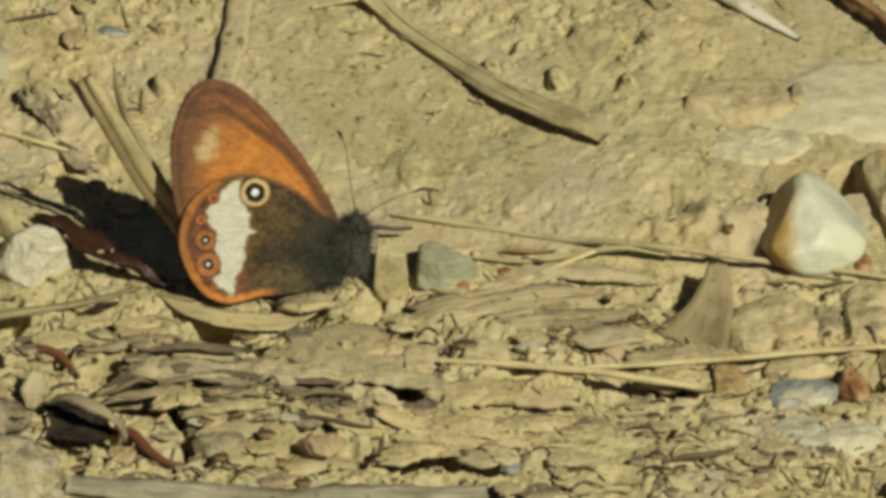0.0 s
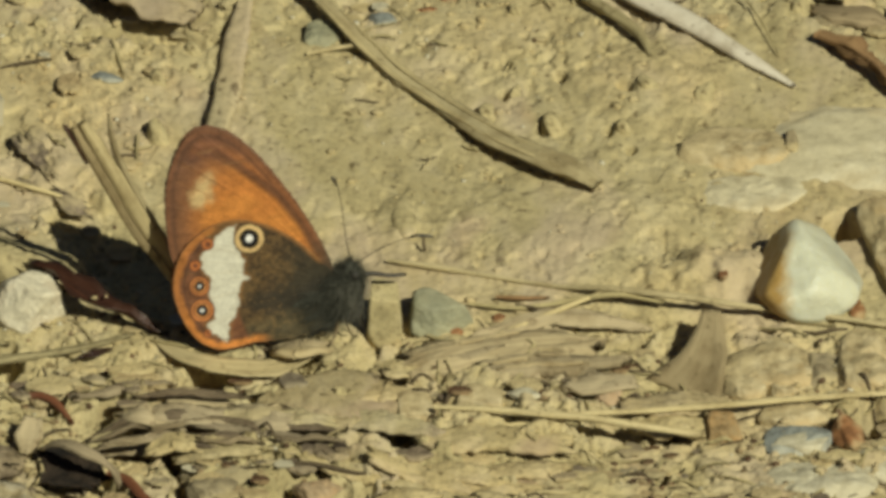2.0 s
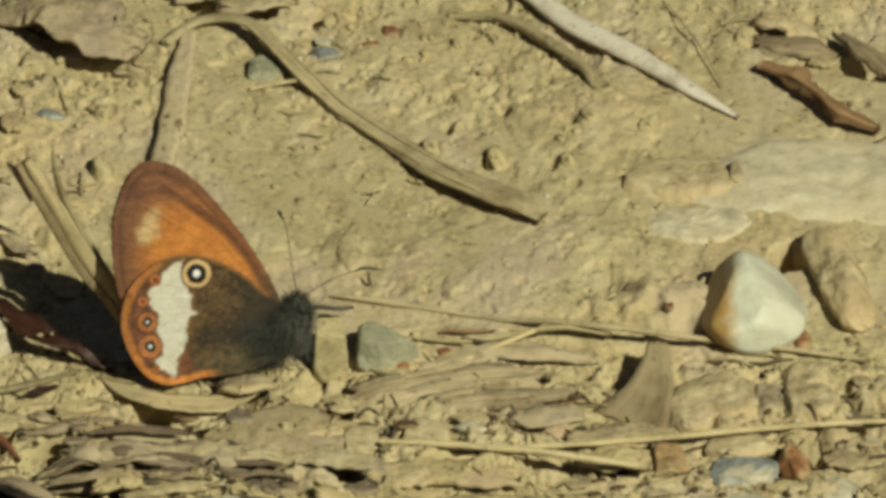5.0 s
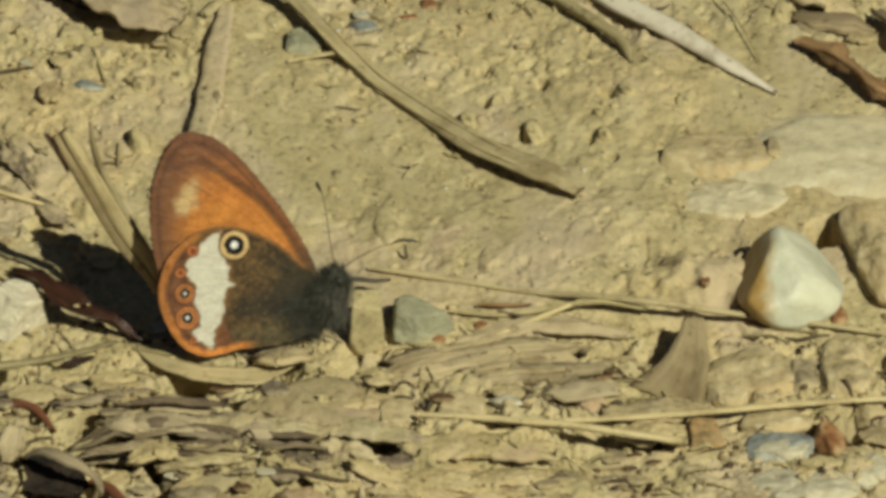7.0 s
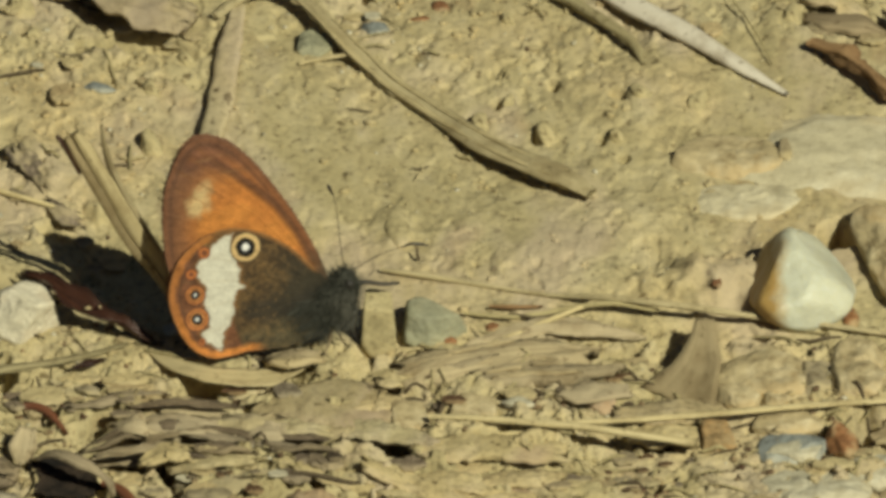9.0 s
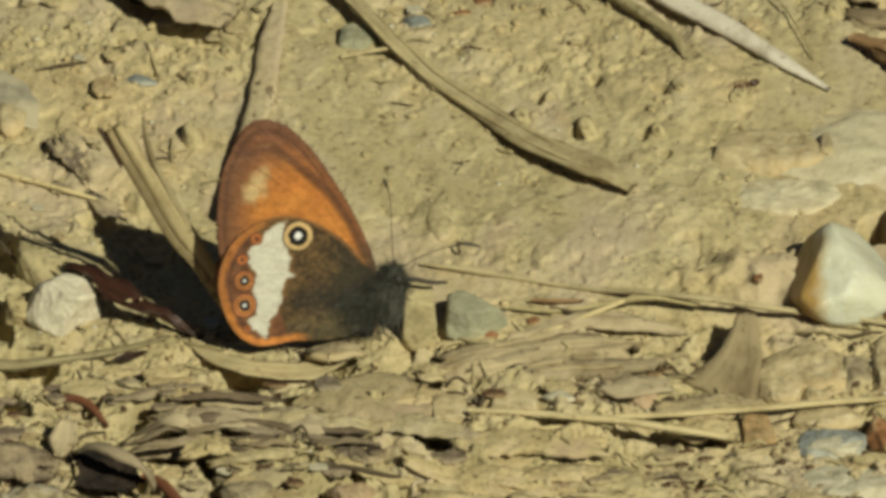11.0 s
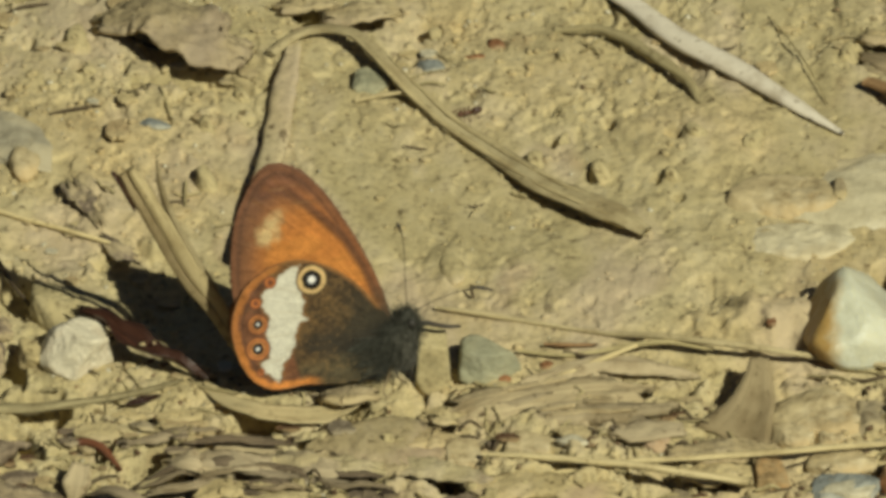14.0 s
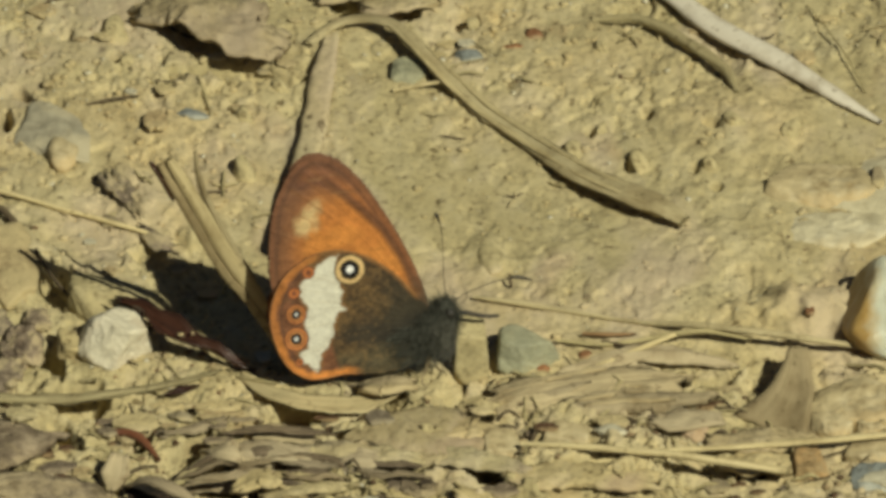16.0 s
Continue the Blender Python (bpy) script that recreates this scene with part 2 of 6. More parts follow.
# Red-brown, darkened by the wings' shadow that lies on the curled leaf.
SHADED_RED_LEAF = fibre("shaded_red_brown_leaf", (0.085, 0.032, 0.016), (0.016, 0.009, 0.007), 0.42, 60, 5, 0.5)
PETIOLE = fibre("red_leaf_stalk", (0.27, 0.105, 0.05), (0.09, 0.036, 0.02), 0.45, 60, 5, 0.45)
PALE_WOOD = fibre("pale_grey_wood", (0.54, 0.50, 0.36), (0.24, 0.21, 0.13), 0.85, 130, 11)
DARK_TWIG = fibre("dark_twig", (0.19, 0.145, 0.085), (0.07, 0.05, 0.03), 0.75, 80, 6)
WING = wing_scales("wing_scales")
FUR = plain("dark_grey_fur", (0.055, 0.055, 0.042), 0.8, 0.2, 0.5, 3000)
GREY_FUR = plain("grey_fur", (0.115, 0.11, 0.085), 0.8, 0.2, 0.6, 2500)
CHITIN = plain("dark_chitin", (0.035, 0.028, 0.02), 0.45, 0.4)
EYE_MAT = plain("dark_compound_eye", (0.035, 0.032, 0.026), 0.55, 0.3)
LEG = plain("pale_brown_leg", (0.24, 0.18, 0.10), 0.6, 0.3)
ANT_RED = plain("red_brown_ant", (0.115, 0.05, 0.022), 0.45, 0.5)
ANT_DARK = plain("dark_ant_abdomen", (0.06, 0.025, 0.015), 0.3, 0.5)


# ---- noise and terrain ----
TABLE = np.random.RandomState(7).rand(512, 512)


def vnoise(x, y):
    xi, yi = np.floor(x).astype(int), np.floor(y).astype(int)
    fx, fy = x - xi, y - yi
    fx, fy = fx * fx * (3 - 2 * fx), fy * fy * (3 - 2 * fy)
    a, b = TABLE[xi % 512, yi % 512], TABLE[(xi + 1) % 512, yi % 512]
    c, d = TABLE[xi % 512, (yi + 1) % 512], TABLE[(xi + 1) % 512, (yi + 1) % 512]
    return (a * (1 - fx) + b * fx) * (1 - fy) + (c * (1 - fx) + d * fx) * fy - 0.5


def fbm(x, y, size, octaves=4, gain=0.5):
    total, amp = 0.0, 1.0
    ca, sa = math.cos(0.6), math.sin(0.6)
    for k in range(octaves):
        total = total + amp * vnoise(x / size + 17.3 * k, y / size + 5.1 * k)
        x, y = ca * x - sa * y, sa * x + ca * y
        size, amp = size * 0.5, amp * gain
    return total


def step(lo, hi, v):
    t = np.clip((v - lo) / (hi - lo), 0, 1)
    return t * t * (3 - 2 * t)


# Hollows in the clay: place, half sizes, depth, turn in degrees.
HOLLOWS = [
    ((-24.58, -38.73), 4.2, 2.6, 1.2, -24), ((44.79, 30.67), 4.0, 2.0, 1.8, -8), ((50.81, 27.97), 2.5, 2.0, 1.6, -25), ((-18.22, 27.52), 6.0, 1.6, 1.2, -12),
    ((-34.2, -5.56), 2.0, 3.4, 1.2, 20), ((-22.68, -1.22), 5.0, 5.0, 1.0, 0), ((-39.04, 20.81), 0.6, 2.4, 2.0, 0), ((-37.72, 25.54), 0.7, 1.4, 1.6, 30),
    ((-29.43, 30.22), 0.8, 0.9, 1.0, 0),
    ((22.35, 12.37), 0.7, 1.0, 1.3, 0), ((24.33, 9.64), 0.6, 0.7, 1.2, 0), ((13.18, 18.58), 0.5, 0.8, 1.0, 0), 
    ((16.82, 13.7), 0.6, 1.2, 1.1, 0), ((24.05, 19.02), 1.2, 0.7, 0.9, -35), ((18.26, 21.43), 0.6, 0.8, 0.9, 0), ((1.84, 37), 1.6, 1.4, 1.2, 0),
    ((2.51, -29.08), 0.7, 1.1, 1.6, 0), ((3.25, -25.53), 0.5, 1.2, 1.4, 0), ((2.84, -34.97), 3.7, 1.0, 3.6, -22),
    ((1.77, -33.13), 1.6, 0.6, 1.6, 0), ((-14.92, -33.46), 3.2, 1.0, 1.8, -6), ((-4.13, -32.62), 2.6, 0.8, 1.6, -8), ((-9.54, -30.77), 2.0, 0.6, 1.2, 0),
    ((42.52, 31.57), 3.0, 1.6, 2.0, 0), ((43.26, -1.65), 2.2, 2.4, 2.4, -25), ((-15.38, -37.49), 0.8, 2.4, 1.6, 30), ((0.29, -42.07), 0.7, 2.2, 1.6, -35),
    ((5.42, -42.07), 3.6, 0.6, 1.6, -12), ((-0.93, -38.57), 3.4, 0.45, 1.2, -10), ((9.33, -41.66), 2.2, 0.5, 1.3, -6), ((4.29, -45.15), 1.4, 0.6, 1.2, 0),
    ((11.02, -45.81), 1.2, 0.7, 1.2, 0), ((-3.61, -42.49), 0.7, 1.4, 1.2, 0), ((45.05, -29.93), 1.2, 2.2, 2.4, 0), ((26.13, -39.16), 0.8, 1.6, 1.4, -25),
    ((-36.93, -37.49), 4.0, 0.8, 2.0, -4), ((-28.64, -34.97), 0.8, 2.4, 1.8, 10), ((-32.44, -28.24), 0.8, 2.0, 1.5, 30), ((30.02, -31.78), 0.8, 1.4, 1.4, 0),
    ((-2.17, -22.3), 1.0, 0.7, 1.2, 0), ((-12.78, -24.68), 2.8, 0.9, 2.4, -14), ((2.76, -28.41), 0.6, 1.0, 1.8, 0), ((-13.94, -32.96), 2.8, 1.1, 3.2, -8), ((-7.07, -32.62), 2.0, 0.7, 2.4, 0), ((-19.52, -39.57), 1.6, 0.6, 1.2, -30), ((-34.49, -16.16), 1.3, 2.4, 2.6, 10), ((-22.32, -30.77), 1.2, 0.6, 1.2, 20), ((-17.94, -26.12), 1.8, 0.5, 1.1, 10), ((-26.28, -29.08), 0.7, 1.4, 1.2, 0), ((-4.64, -22.98), 1.2, 0.5, 1.0, 0), ((-29.84, -21.88), 1.0, 1.0, 1.2, 0), ((43.02, -22.3), 1.4, 1.0, 1.4, 0),
    ((-15.43, -33.19), 7.5, 1.7, 2.2, -8),
    ((-5.37, -33.71), 4.0, 1.2, 1.8, -6),
    ((-19.11, -33.68), 4.0, 1.2, 1.6, -4),
]
# Dark gaps under overhanging lips: two ends, reach in front of the lip, and the lip's stuff ("" where another piece overhangs).
GAPS = [
    ((-0.44, -33.13), (5.93, -35.64), 1.7, "c"),
    ((-16.5, -32.79), (-12.37, -32.79), 1.5, "b"),
    ((-10.27, -32.28), (-7.07, -32.96), 0.8, "l"),
    ((-6.68, -33.13), (-2.9, -33.63), 0.7, "c"),
    ((-15.01, -23.32), (-10.46, -24.34), 0.7, ""),
    ((-33.18, -22.64), (-29.73, -22.81), 1.0, ""),
    ((-35.09, -26.38), (-33.67, -28.41), 0.8, ""),
    ((1.77, -29.76), (3.05, -29.59), 1.2, "c"),
    ((2.86, -25.87), (3.75, -25.87), 0.9, "c"),
    ((-5.53, -22.64), (-3.85, -22.64), 0.8, "l"),
    ((24.38, -31.27), (30.53, -30.77), 0.7, "c"),
    ((-19.1, -32.79), (-16.89, -33.29), 0.5, "b"),
    ((-22.32, -30.77), (-21.23, -31.78), 0.8, ""),
    ((2.82, -40.66), (8.68, -42.76), 0.5, "c"),
    ((7.71, -40.85), (11.13, -41.69), 0.5, "c"),
    ((12.85, -41.03), (16.61, -40.54), 0.5, "c"),
    ((3.06, -45.32), (5.35, -44.83), 0.7, "c"),
    ((10.22, -45.68), (11.68, -45.85), 0.7, "c"),
    ((25.42, -33.96), (29.45, -33.89), 0.4, "c"),
    ((-1.33, -33.28), (0.39, -33.63), 0.5, "c"),
    ((-16.27, -37.34), (-14.90, -36.93), 2.0, "c"),
    ((-9.43, -33.59), (-5.99, -33.60), 0.7, "b"),
    ((-5.60, 36.79), (-2.18, 36.98), 1.2, "c"),
    ((-9.68, 37.87), (-7.90, 38.24), 1.0, "c"),
    ((42.75, 31.71), (44.91, 30.81), 1.0, "c"),
]
for (ax, ay), (bx, by), reach, _ in GAPS:
    HOLLOWS.append((((ax + bx) / 2, (ay + by) / 2 + 1.6 - reach / 2), math.dist((ax, ay), (bx, by)) / 2 + 0.5, 1.6 + reach / 2 if reach >= 0.6 else 0.8, 2.4 if reach >= 0.6 else 1.1, math.degrees(math.atan2(by - ay, bx - ax))))
# Low swellings of the crust: place, half sizes, height, turn.
SWELLS = [
    ((-27.64, -4.26), 5.5, 5.0, 0.9, -10), ((-38.13, -3.39), 3.6, 9.0, 1.4, 0), ((-8.07, -28.24), 7.0, 3.0, 0.9, 0), ((-18.45, 24.83), 7.0, 6.0, 0.7, 0),
    ((3.8, 0.09), 2.0, 4.0, 0.5, 0), ((14.53, -33.29), 8.0, 4.0, 0.7, 0), ((-3.14, -35.81), 9.0, 3.0, 0.8, 0), ((26.09, 20.36), 6.0, 8.0, 0.6, 0),
    ((18.26, -4.26), 12.0, 12.0, 0.5, 0), ((32.63, -9.28), 6.0, 3.6, 2.6, 0), ((34.95, -43.32), 9.0, 6.0, 0.6, 0), ((-7.05, -38.32), 8.0, 2.4, 0.8, -4), ((-21.99, -17.18), 4.0, 3.0, 0.6, 0),
]


def roughness(x, y):
    """0 on the smooth clay, 1 where crust, crumbs and litter are broken up."""
    near = step(-12, -22, y)
    side = step(-14, -26, x) * 0.24 * step(-30, -5, y)
    back = step(18, 32, y) * (0.16 + 0.20 * step(0, 20, x))
    patch = 0.30 + 0.70 * step(-0.16, 0.12, fbm(x * 0.7 + 21, y + 13, 9, 2))
    spots = 0.0
    for (px, py), r, k in ((((19.5, 18.58)), 11.0, 0.45), (((26.25, -3.39)), 7.0, 0.30), (((7.42, 31.12)), 10.0, 0.35), (((-18.42, 22.14)), 8.0, 0.22), (((13.73, -9.45)), 7.0, 0.2)):
        spots = spots + k * np.exp(-((x - px) ** 2 + (y - py) ** 2) / (r * r))
    return np.clip(0.03 + (near + (side + back + spots) * (1 - 0.5 * step(-9, -1, y))) * patch, 0, 1.1) * (1 - step(65, 120, np.hypot(x, y)))


def terrain(x, y):
    """Height of the clay in mm."""
    x, y = np.asarray(x, float), np.asarray(y, float)
    rough = roughness(x, y)
    calm = 1 - step(65, 120, np.hypot(x, y))
    h = 0.7 * fbm(x, y, 30, 2) + 0.65 * fbm(x + 40, y, 9, 2) * (0.40 + 0.60 * rough) * calm
    open_clay = step(-15, -7, y)

    def layered(ax, ay, stretch, squeeze, size, octaves, gain):
        a = fbm(x * stretch + ax, y * squeeze + ay, size, octaves, gain)
        return a * (1 - open_clay) + open_clay * fbm(x * 0.9 + ax, y * 0.55 + ay, size, octaves, gain)

    h = h + 0.7 * rough * layered(90, 0, 0.6, 1.0, 3.2, 4, 0.6)
    h = h + 0.35 * open_clay * calm * fbm(x + 7, y * 0.5 + 3, 4.0, 3, 0.5)
    pits = layered(11, 0, 0.8, 1.2, 1.7, 3, 0.6)
    h = h - (0.14 * calm + 0.9 * rough) * step(0.27, 0.40, pits)
    h = h + 0.16 * layered(0, 0, 1.0, 1.0, 1.1, 3, 0.6) * (0.16 * calm + 1.0 * rough)
    crumb = layered(60, 0, 0.7, 0.9, 1.6, 4, 0.68)
    h = h + rough * (0.75 * crumb + 0.25 * step(0.02, 0.10, crumb))
    # deep gaps between the broken pieces
    h = h - (1.5 + 0.9 * step(12, -8, x)) * rough * step(0.15 - 0.05 * step(12, -8, x), 0.21, layered(5, 31, 0.48, 0.9, 2.6, 3, 0.6))
    # thin crust plates whose edges break along wandering lines
    crust = layered(30, 0, 0.55, 1.1, 6.0, 5, 0.58)
    for level in (-0.2, -0.04, 0.1, 0.22):
        h = h + rough * 0.42 * (step(level - 0.008, level + 0.008, crust) - 0.5)
    h = h - 0.25 * rough
    wob = 1 + 0.5 * fbm(x + 3, y + 8, 1.6, 2)
    for (px, py), a, b, d, turn in HOLLOWS + [(p, a, b, -d, turn) for p, a, b, d, turn in SWELLS]:
        near = np.flatnonzero((np.abs(x - px) < 2 * max(a, b)) & (np.abs(y - py) < 2 * max(a, b)))
        if not len(near):
            continue
        c, s = math.cos(radians(turn)), math.sin(radians(turn))
        dx, dy = x[near] - px, y[near] - py
        r = np.sqrt(((c * dx + s * dy) / a) ** 2 + ((c * dy - s * dx) / b) ** 2) * wob[near]
        h[near] -= d * (1.5 * (1 - step(0.7, 1.05, r)) if d > 0 else 1 - step(0.2, 1.3, r))
    return np.where(np.abs(x) + np.abs(y) > 900, 0.7 * fbm(x, y, 30, 2), h)


def ground_z(x, y):
    return float(terrain(np.array([x]), np.array([y]))[0])


def soft_z(x, y, r=1.5):
    """Height on which a thing of that half size comes to rest."""
    a = np.linspace(0, 6.283, 9)[:-1]
    return float(np.percentile(terrain(np.append(x + r * np.cos(a), x), np.append(y + r * np.sin(a), y)), 60))


# ---- mesh helpers ----
def mesh_object(name, verts, faces, material, parent=None, label="", uv=None, smooth=True):
    """One mesh object from vertices in mm."""
    me = bpy.data.meshes.new(name)
    me.from_pydata([tuple(c * MM for c in v) for v in verts], [], faces)
    me.materials.append(material)
    if smooth:
        me.polygons.foreach_set("use_smooth", [True] * len(me.polygons))
    if uv is not None:
        layer = me.uv_layers.new(name="UVMap")
        idx = np.empty(len(me.loops), int)
        me.loops.foreach_get("vertex_index", idx)
        layer.data.foreach_set("uv", np.asarray(uv, float)[idx].ravel())
    me.update()
    ob = new(name, me)
    if parent:
        ob.parent = parent
    if label:
        ob["label"] = label
    return ob


def thing(name, label, category, at=(0, 0, 0), group="", kind=""):
    ob = new(name)
    ob.empty_display_size = 0.002
    ob.location = [c * MM for c in at]
    return tagged(ob, label, category, group, kind)


def curve_points(path, n):
    """Catmull-Rom through the path's points; each may carry more values."""
    p = np.array(path, float)
    p = np.vstack([2 * p[0] - p[1], p, 2 * p[-1] - p[-2]])
    seg = np.linspace(0, len(p) - 3 - 1e-9, n)
    i = seg.astype(int)
    t = (seg - i)[:, None]
    a, b, c, d = p[i], p[i + 1], p[i + 2], p[i + 3]
    return 0.5 * (2 * b + (c - a) * t + (2 * a - 5 * b + 4 * c - d) * t ** 2 + (3 * b - a - 3 * c + d) * t ** 3)


def tube(path, radii, sides=14, rough=0.08, flat=1.0, grooves=0, seed=0, step_mm=0.5, split=0.0, way=None):
    """Vertices, faces and UV of a stem along a path, with uneven girth and grooves."""
    length = sum(math.dist(a[:3], b[:3]) for a, b in zip(path, path[1:]))
    n = max(8, min(160, int(length / step_mm)))
    pts = curve_points(path, n)[:, :3]
    rad = np.interp(np.linspace(0, 1, n), np.linspace(0, 1, len(radii)), radii)
    tan = np.gradient(pts, axis=0)
    tan /= np.linalg.norm(tan, axis=1)[:, None]
    side = np.cross(tan, (0, 0, 1.0))
    if way:
        side = np.array(way) - tan * (tan @ np.array(way))[:, None]
    side /= np.maximum(np.linalg.norm(side, axis=1)[:, None], 1e-6)
    top = np.cross(side, tan)
    rs = np.random.RandomState(seed + 11)
    o1, o2 = rs.rand(2) * 100
    ii, kk = np.meshgrid(np.arange(n), np.arange(sides), indexing="ij")
    ang = 2 * np.pi * kk / sides
    r = rad[:, None] * (1 + (0.16 * np.cos(grooves * ang + 2 * o1) if grooves else 0))
    r = r * (1 + rough * 4 * vnoise(ii * 0.23 + o1, kk * 6.0 / sides + o2) + rough * 2 * vnoise(ii * 0.9 + o2, kk * 12.0 / sides + o1))
    if split:
        r = r * np.where(np.abs(ang - np.pi / 2) < 0.45, 1 - split, 1.0)
    verts = pts[:, None] + side[:, None] * (r * np.cos(ang))[..., None] + top[:, None] * (r * flat * np.sin(ang))[..., None]
    verts = verts.reshape(-1, 3).tolist()
    uv = np.column_stack([(ii * length / n * MM).ravel(), (kk / sides).ravel()]).tolist()
    faces = []
    for i in range(n - 1):
        for k in range(sides):
            k2 = (k + 1) % sides
            faces.append((i * sides + k, i * sides + k2, (i + 1) * sides + k2, (i + 1) * sides + k))
    faces.append(tuple(range(sides)))
    faces.append(tuple((n - 1) * sides + k for k in reversed(range(sides))))
    return verts, faces, uv


def lay(path, extra=0.0):
    """Path points (x, y, height above the clay) as places in space."""
    z0 = [soft_z(x, y, 0.8) for x, y, _ in path]
    k = np.convolve(np.pad(z0, 2, "edge"), [0.2] * 5, "valid")
    return [(x, y, 0.8 * k[i] + z + extra) for i, (x, y, z) in enumerate(path)]


def stem(name, label, category, path, radii, material, group="", free=False, **kw):
    """A stem, straw or twig lying on the clay: one rigid piece."""
    pts = path if free else lay(path)
    base = pts[0]
    v, f, uv = tube([(x - base[0], y - base[1], z - base[2]) for x, y, z in pts], radii, **kw)
    ob = mesh_object(name, v, f, material, uv=uv)
    ob.location = [c * MM for c in base]
    return tagged(ob, label, category, group)


def strip(path, widths, curl=0.3, thick=0.15, across=9, seed=0, ragged=0.1, twist=0.0, wave=0.15, fibres=0.12, jag=1.5, grain=0.0):
    """A leaf, flake or bark strip along a path: two skins and a rim; its edges rise by curl."""
    length = sum(math.dist(a[:3], b[:3]) for a, b in zip(path, path[1:]))
    n = max(10, min(120, int(length / 0.35)))
    pts = curve_points(path, n)[:, :3]
    wid = np.interp(np.linspace(0, 1, n), np.linspace(0, 1, len(widths)), widths)
    tan = np.gradient(pts, axis=0)
    tan /= np.linalg.norm(tan, axis=1)[:, None]
    side = np.cross(tan, (0, 0, 1.0))
    side /= np.linalg.norm(side, axis=1)[:, None]
    top = np.cross(side, tan)
    o = np.random.RandomState(seed + 5).rand(4) * 80
    verts, uv = [], []
    ii, kk = np.meshgrid(np.arange(n), np.arange(across), indexing="ij")
    u = 2.0 * kk / (across - 1) - 1
    edge = 1 + ragged * 5 * fbm(ii * 0.16 + o[0], 9.0 * (u > 0) + o[1], 1.5, 5, 0.6) * np.abs(u)
    x0 = 0.5 * wid[:, None] * u * edge
    z0 = curl * u * u * wid[:, None] * 0.5 + wave * fbm(ii * 0.3 + o[2], u * 2 + o[3], 2.0, 3)
    z0 = z0 + fibres * fbm(ii * 0.06 + o[3], u * 9 + o[2], 1.0, 3, 0.6)
    z0 = z0 + grain * fbm(ii * 0.45 + o[1], u * wid[:, None] + o[0], 1.0, 4, 0.65)
    ca, sa = np.cos(radians(twist) * ii / n), np.sin(radians(twist) * ii / n)
    x1, z1 = ca * x0 - sa * z0, sa * x0 + ca * z0
    ends = jag * fbm(u * 3 + o[0], u * 0 + o[2], 0.5, 3, 0.7) * np.where(ii < n / 2, 1 - 2 * ii / n, 2 * ii / n - 1) ** 2
    for skin in (1, -1):
        t = skin * 0.5 * thick * (1 - 0.6 * np.abs(u) ** (4 if thick < 0.45 else 10))
        verts += (pts[:, None] + tan[:, None] * ends[..., None] + side[:, None] * x1[..., None] + top[:, None] * (z1 + t)[..., None]).reshape(-1, 3).tolist()
        uv += np.column_stack([(ii * length / n * MM).ravel(), (0.5 + 0.5 * u).ravel()]).tolist()
    m = n * across
    faces = []
    for i in range(n - 1):
        for k in range(across - 1):
            a, b = i * across + k, (i + 1) * across + k
            faces.append((a, a + 1, b + 1, b))
            faces.append((m + a, m + b, m + b + 1, m + a + 1))
    for i in range(n - 1):
        for k in (0, across - 1):
            a, b = i * across + k, (i + 1) * across + k
            faces.append((a, b, m + b, m + a) if k == 0 else (a, m + a, m + b, b))
    for k in range(across - 1):
        for i in (0, n - 1):
            a = i * across + k
            faces.append((a, m + a, m + a + 1, a + 1) if i == 0 else (a, a + 1, m + a + 1, m + a))
    return verts, faces, uv


def flake(name, label, category, path, widths, material, group="", free=False, **kw):
    pts = path if free else lay(path)
    base = pts[0]
    v, f, uv = strip([(x - base[0], y - base[1], z - base[2]) for x, y, z in pts], widths, **kw)
    ob = mesh_object(name, v, f, material, uv=uv)
    ob.location = [c * MM for c in base]
    return tagged(ob, label, category, group)


def wood_piece(name, label, category, path, widths, material, seed=0, splinters=4, **kw):
    """A weathered piece of wood or bark: a slab with splinters that run along it."""
    t = thing(name, label, category)
    pts = lay(path)
    v, f, uv = strip(pts, widths, seed=seed, **kw)
    mesh_object("slab", v, f, material, t, uv=uv)
    rs = np.random.RandomState(seed + 900)
    p = np.array(pts)
    way = p[-1] - p[0]
    way = way / np.linalg.norm(way)
    side = np.array((way[1], -way[0], 0.0))
    wide, thick = max(widths), kw.get("thick", 0.15)
    for k in range(splinters):
        lo, hi = sorted(rs.rand(2) * 0.9)
        hi = min(1.0, max(hi, lo + 0.35))
        q = curve_points(pts, 40)[int(lo * 39):int(hi * 39) + 1:5]
        if len(q) < 3:
            continue
        off = (rs.rand() - 0.5) * 0.75 * wide
        drop = kw.get("curl", 0.0) * 2 * off * off / wide
        q = q + side * off + np.array((0, 0, 0.45 * thick + 0.12 * rs.rand() + drop))
        w = wide * (0.10 + 0.14 * rs.rand())
        v, f, uv = strip(q.tolist(), [0.15 * w, w, 0.9 * w, 0.1 * w], -0.4, 0.25 + 0.25 * rs.rand(), 7, seed + 31 * k, 0.15, 0.0, 0.12, 0.2, 0.8)
        mesh_object("splinter", v, f, material, t, uv=uv)
    return t


def ball(level):
    bm = bmesh.new()
    bmesh.ops.create_icosphere(bm, subdivisions=level, radius=1.0)
    v = np.array([tuple(x.co) for x in bm.verts])
    f = [tuple(x.index for x in p.verts) for p in bm.faces]
    bm.free()
    return v / np.linalg.norm(v, axis=1)[:, None], f


BALLS = {k: ball(k) for k in (1, 2, 3, 4, 5)}


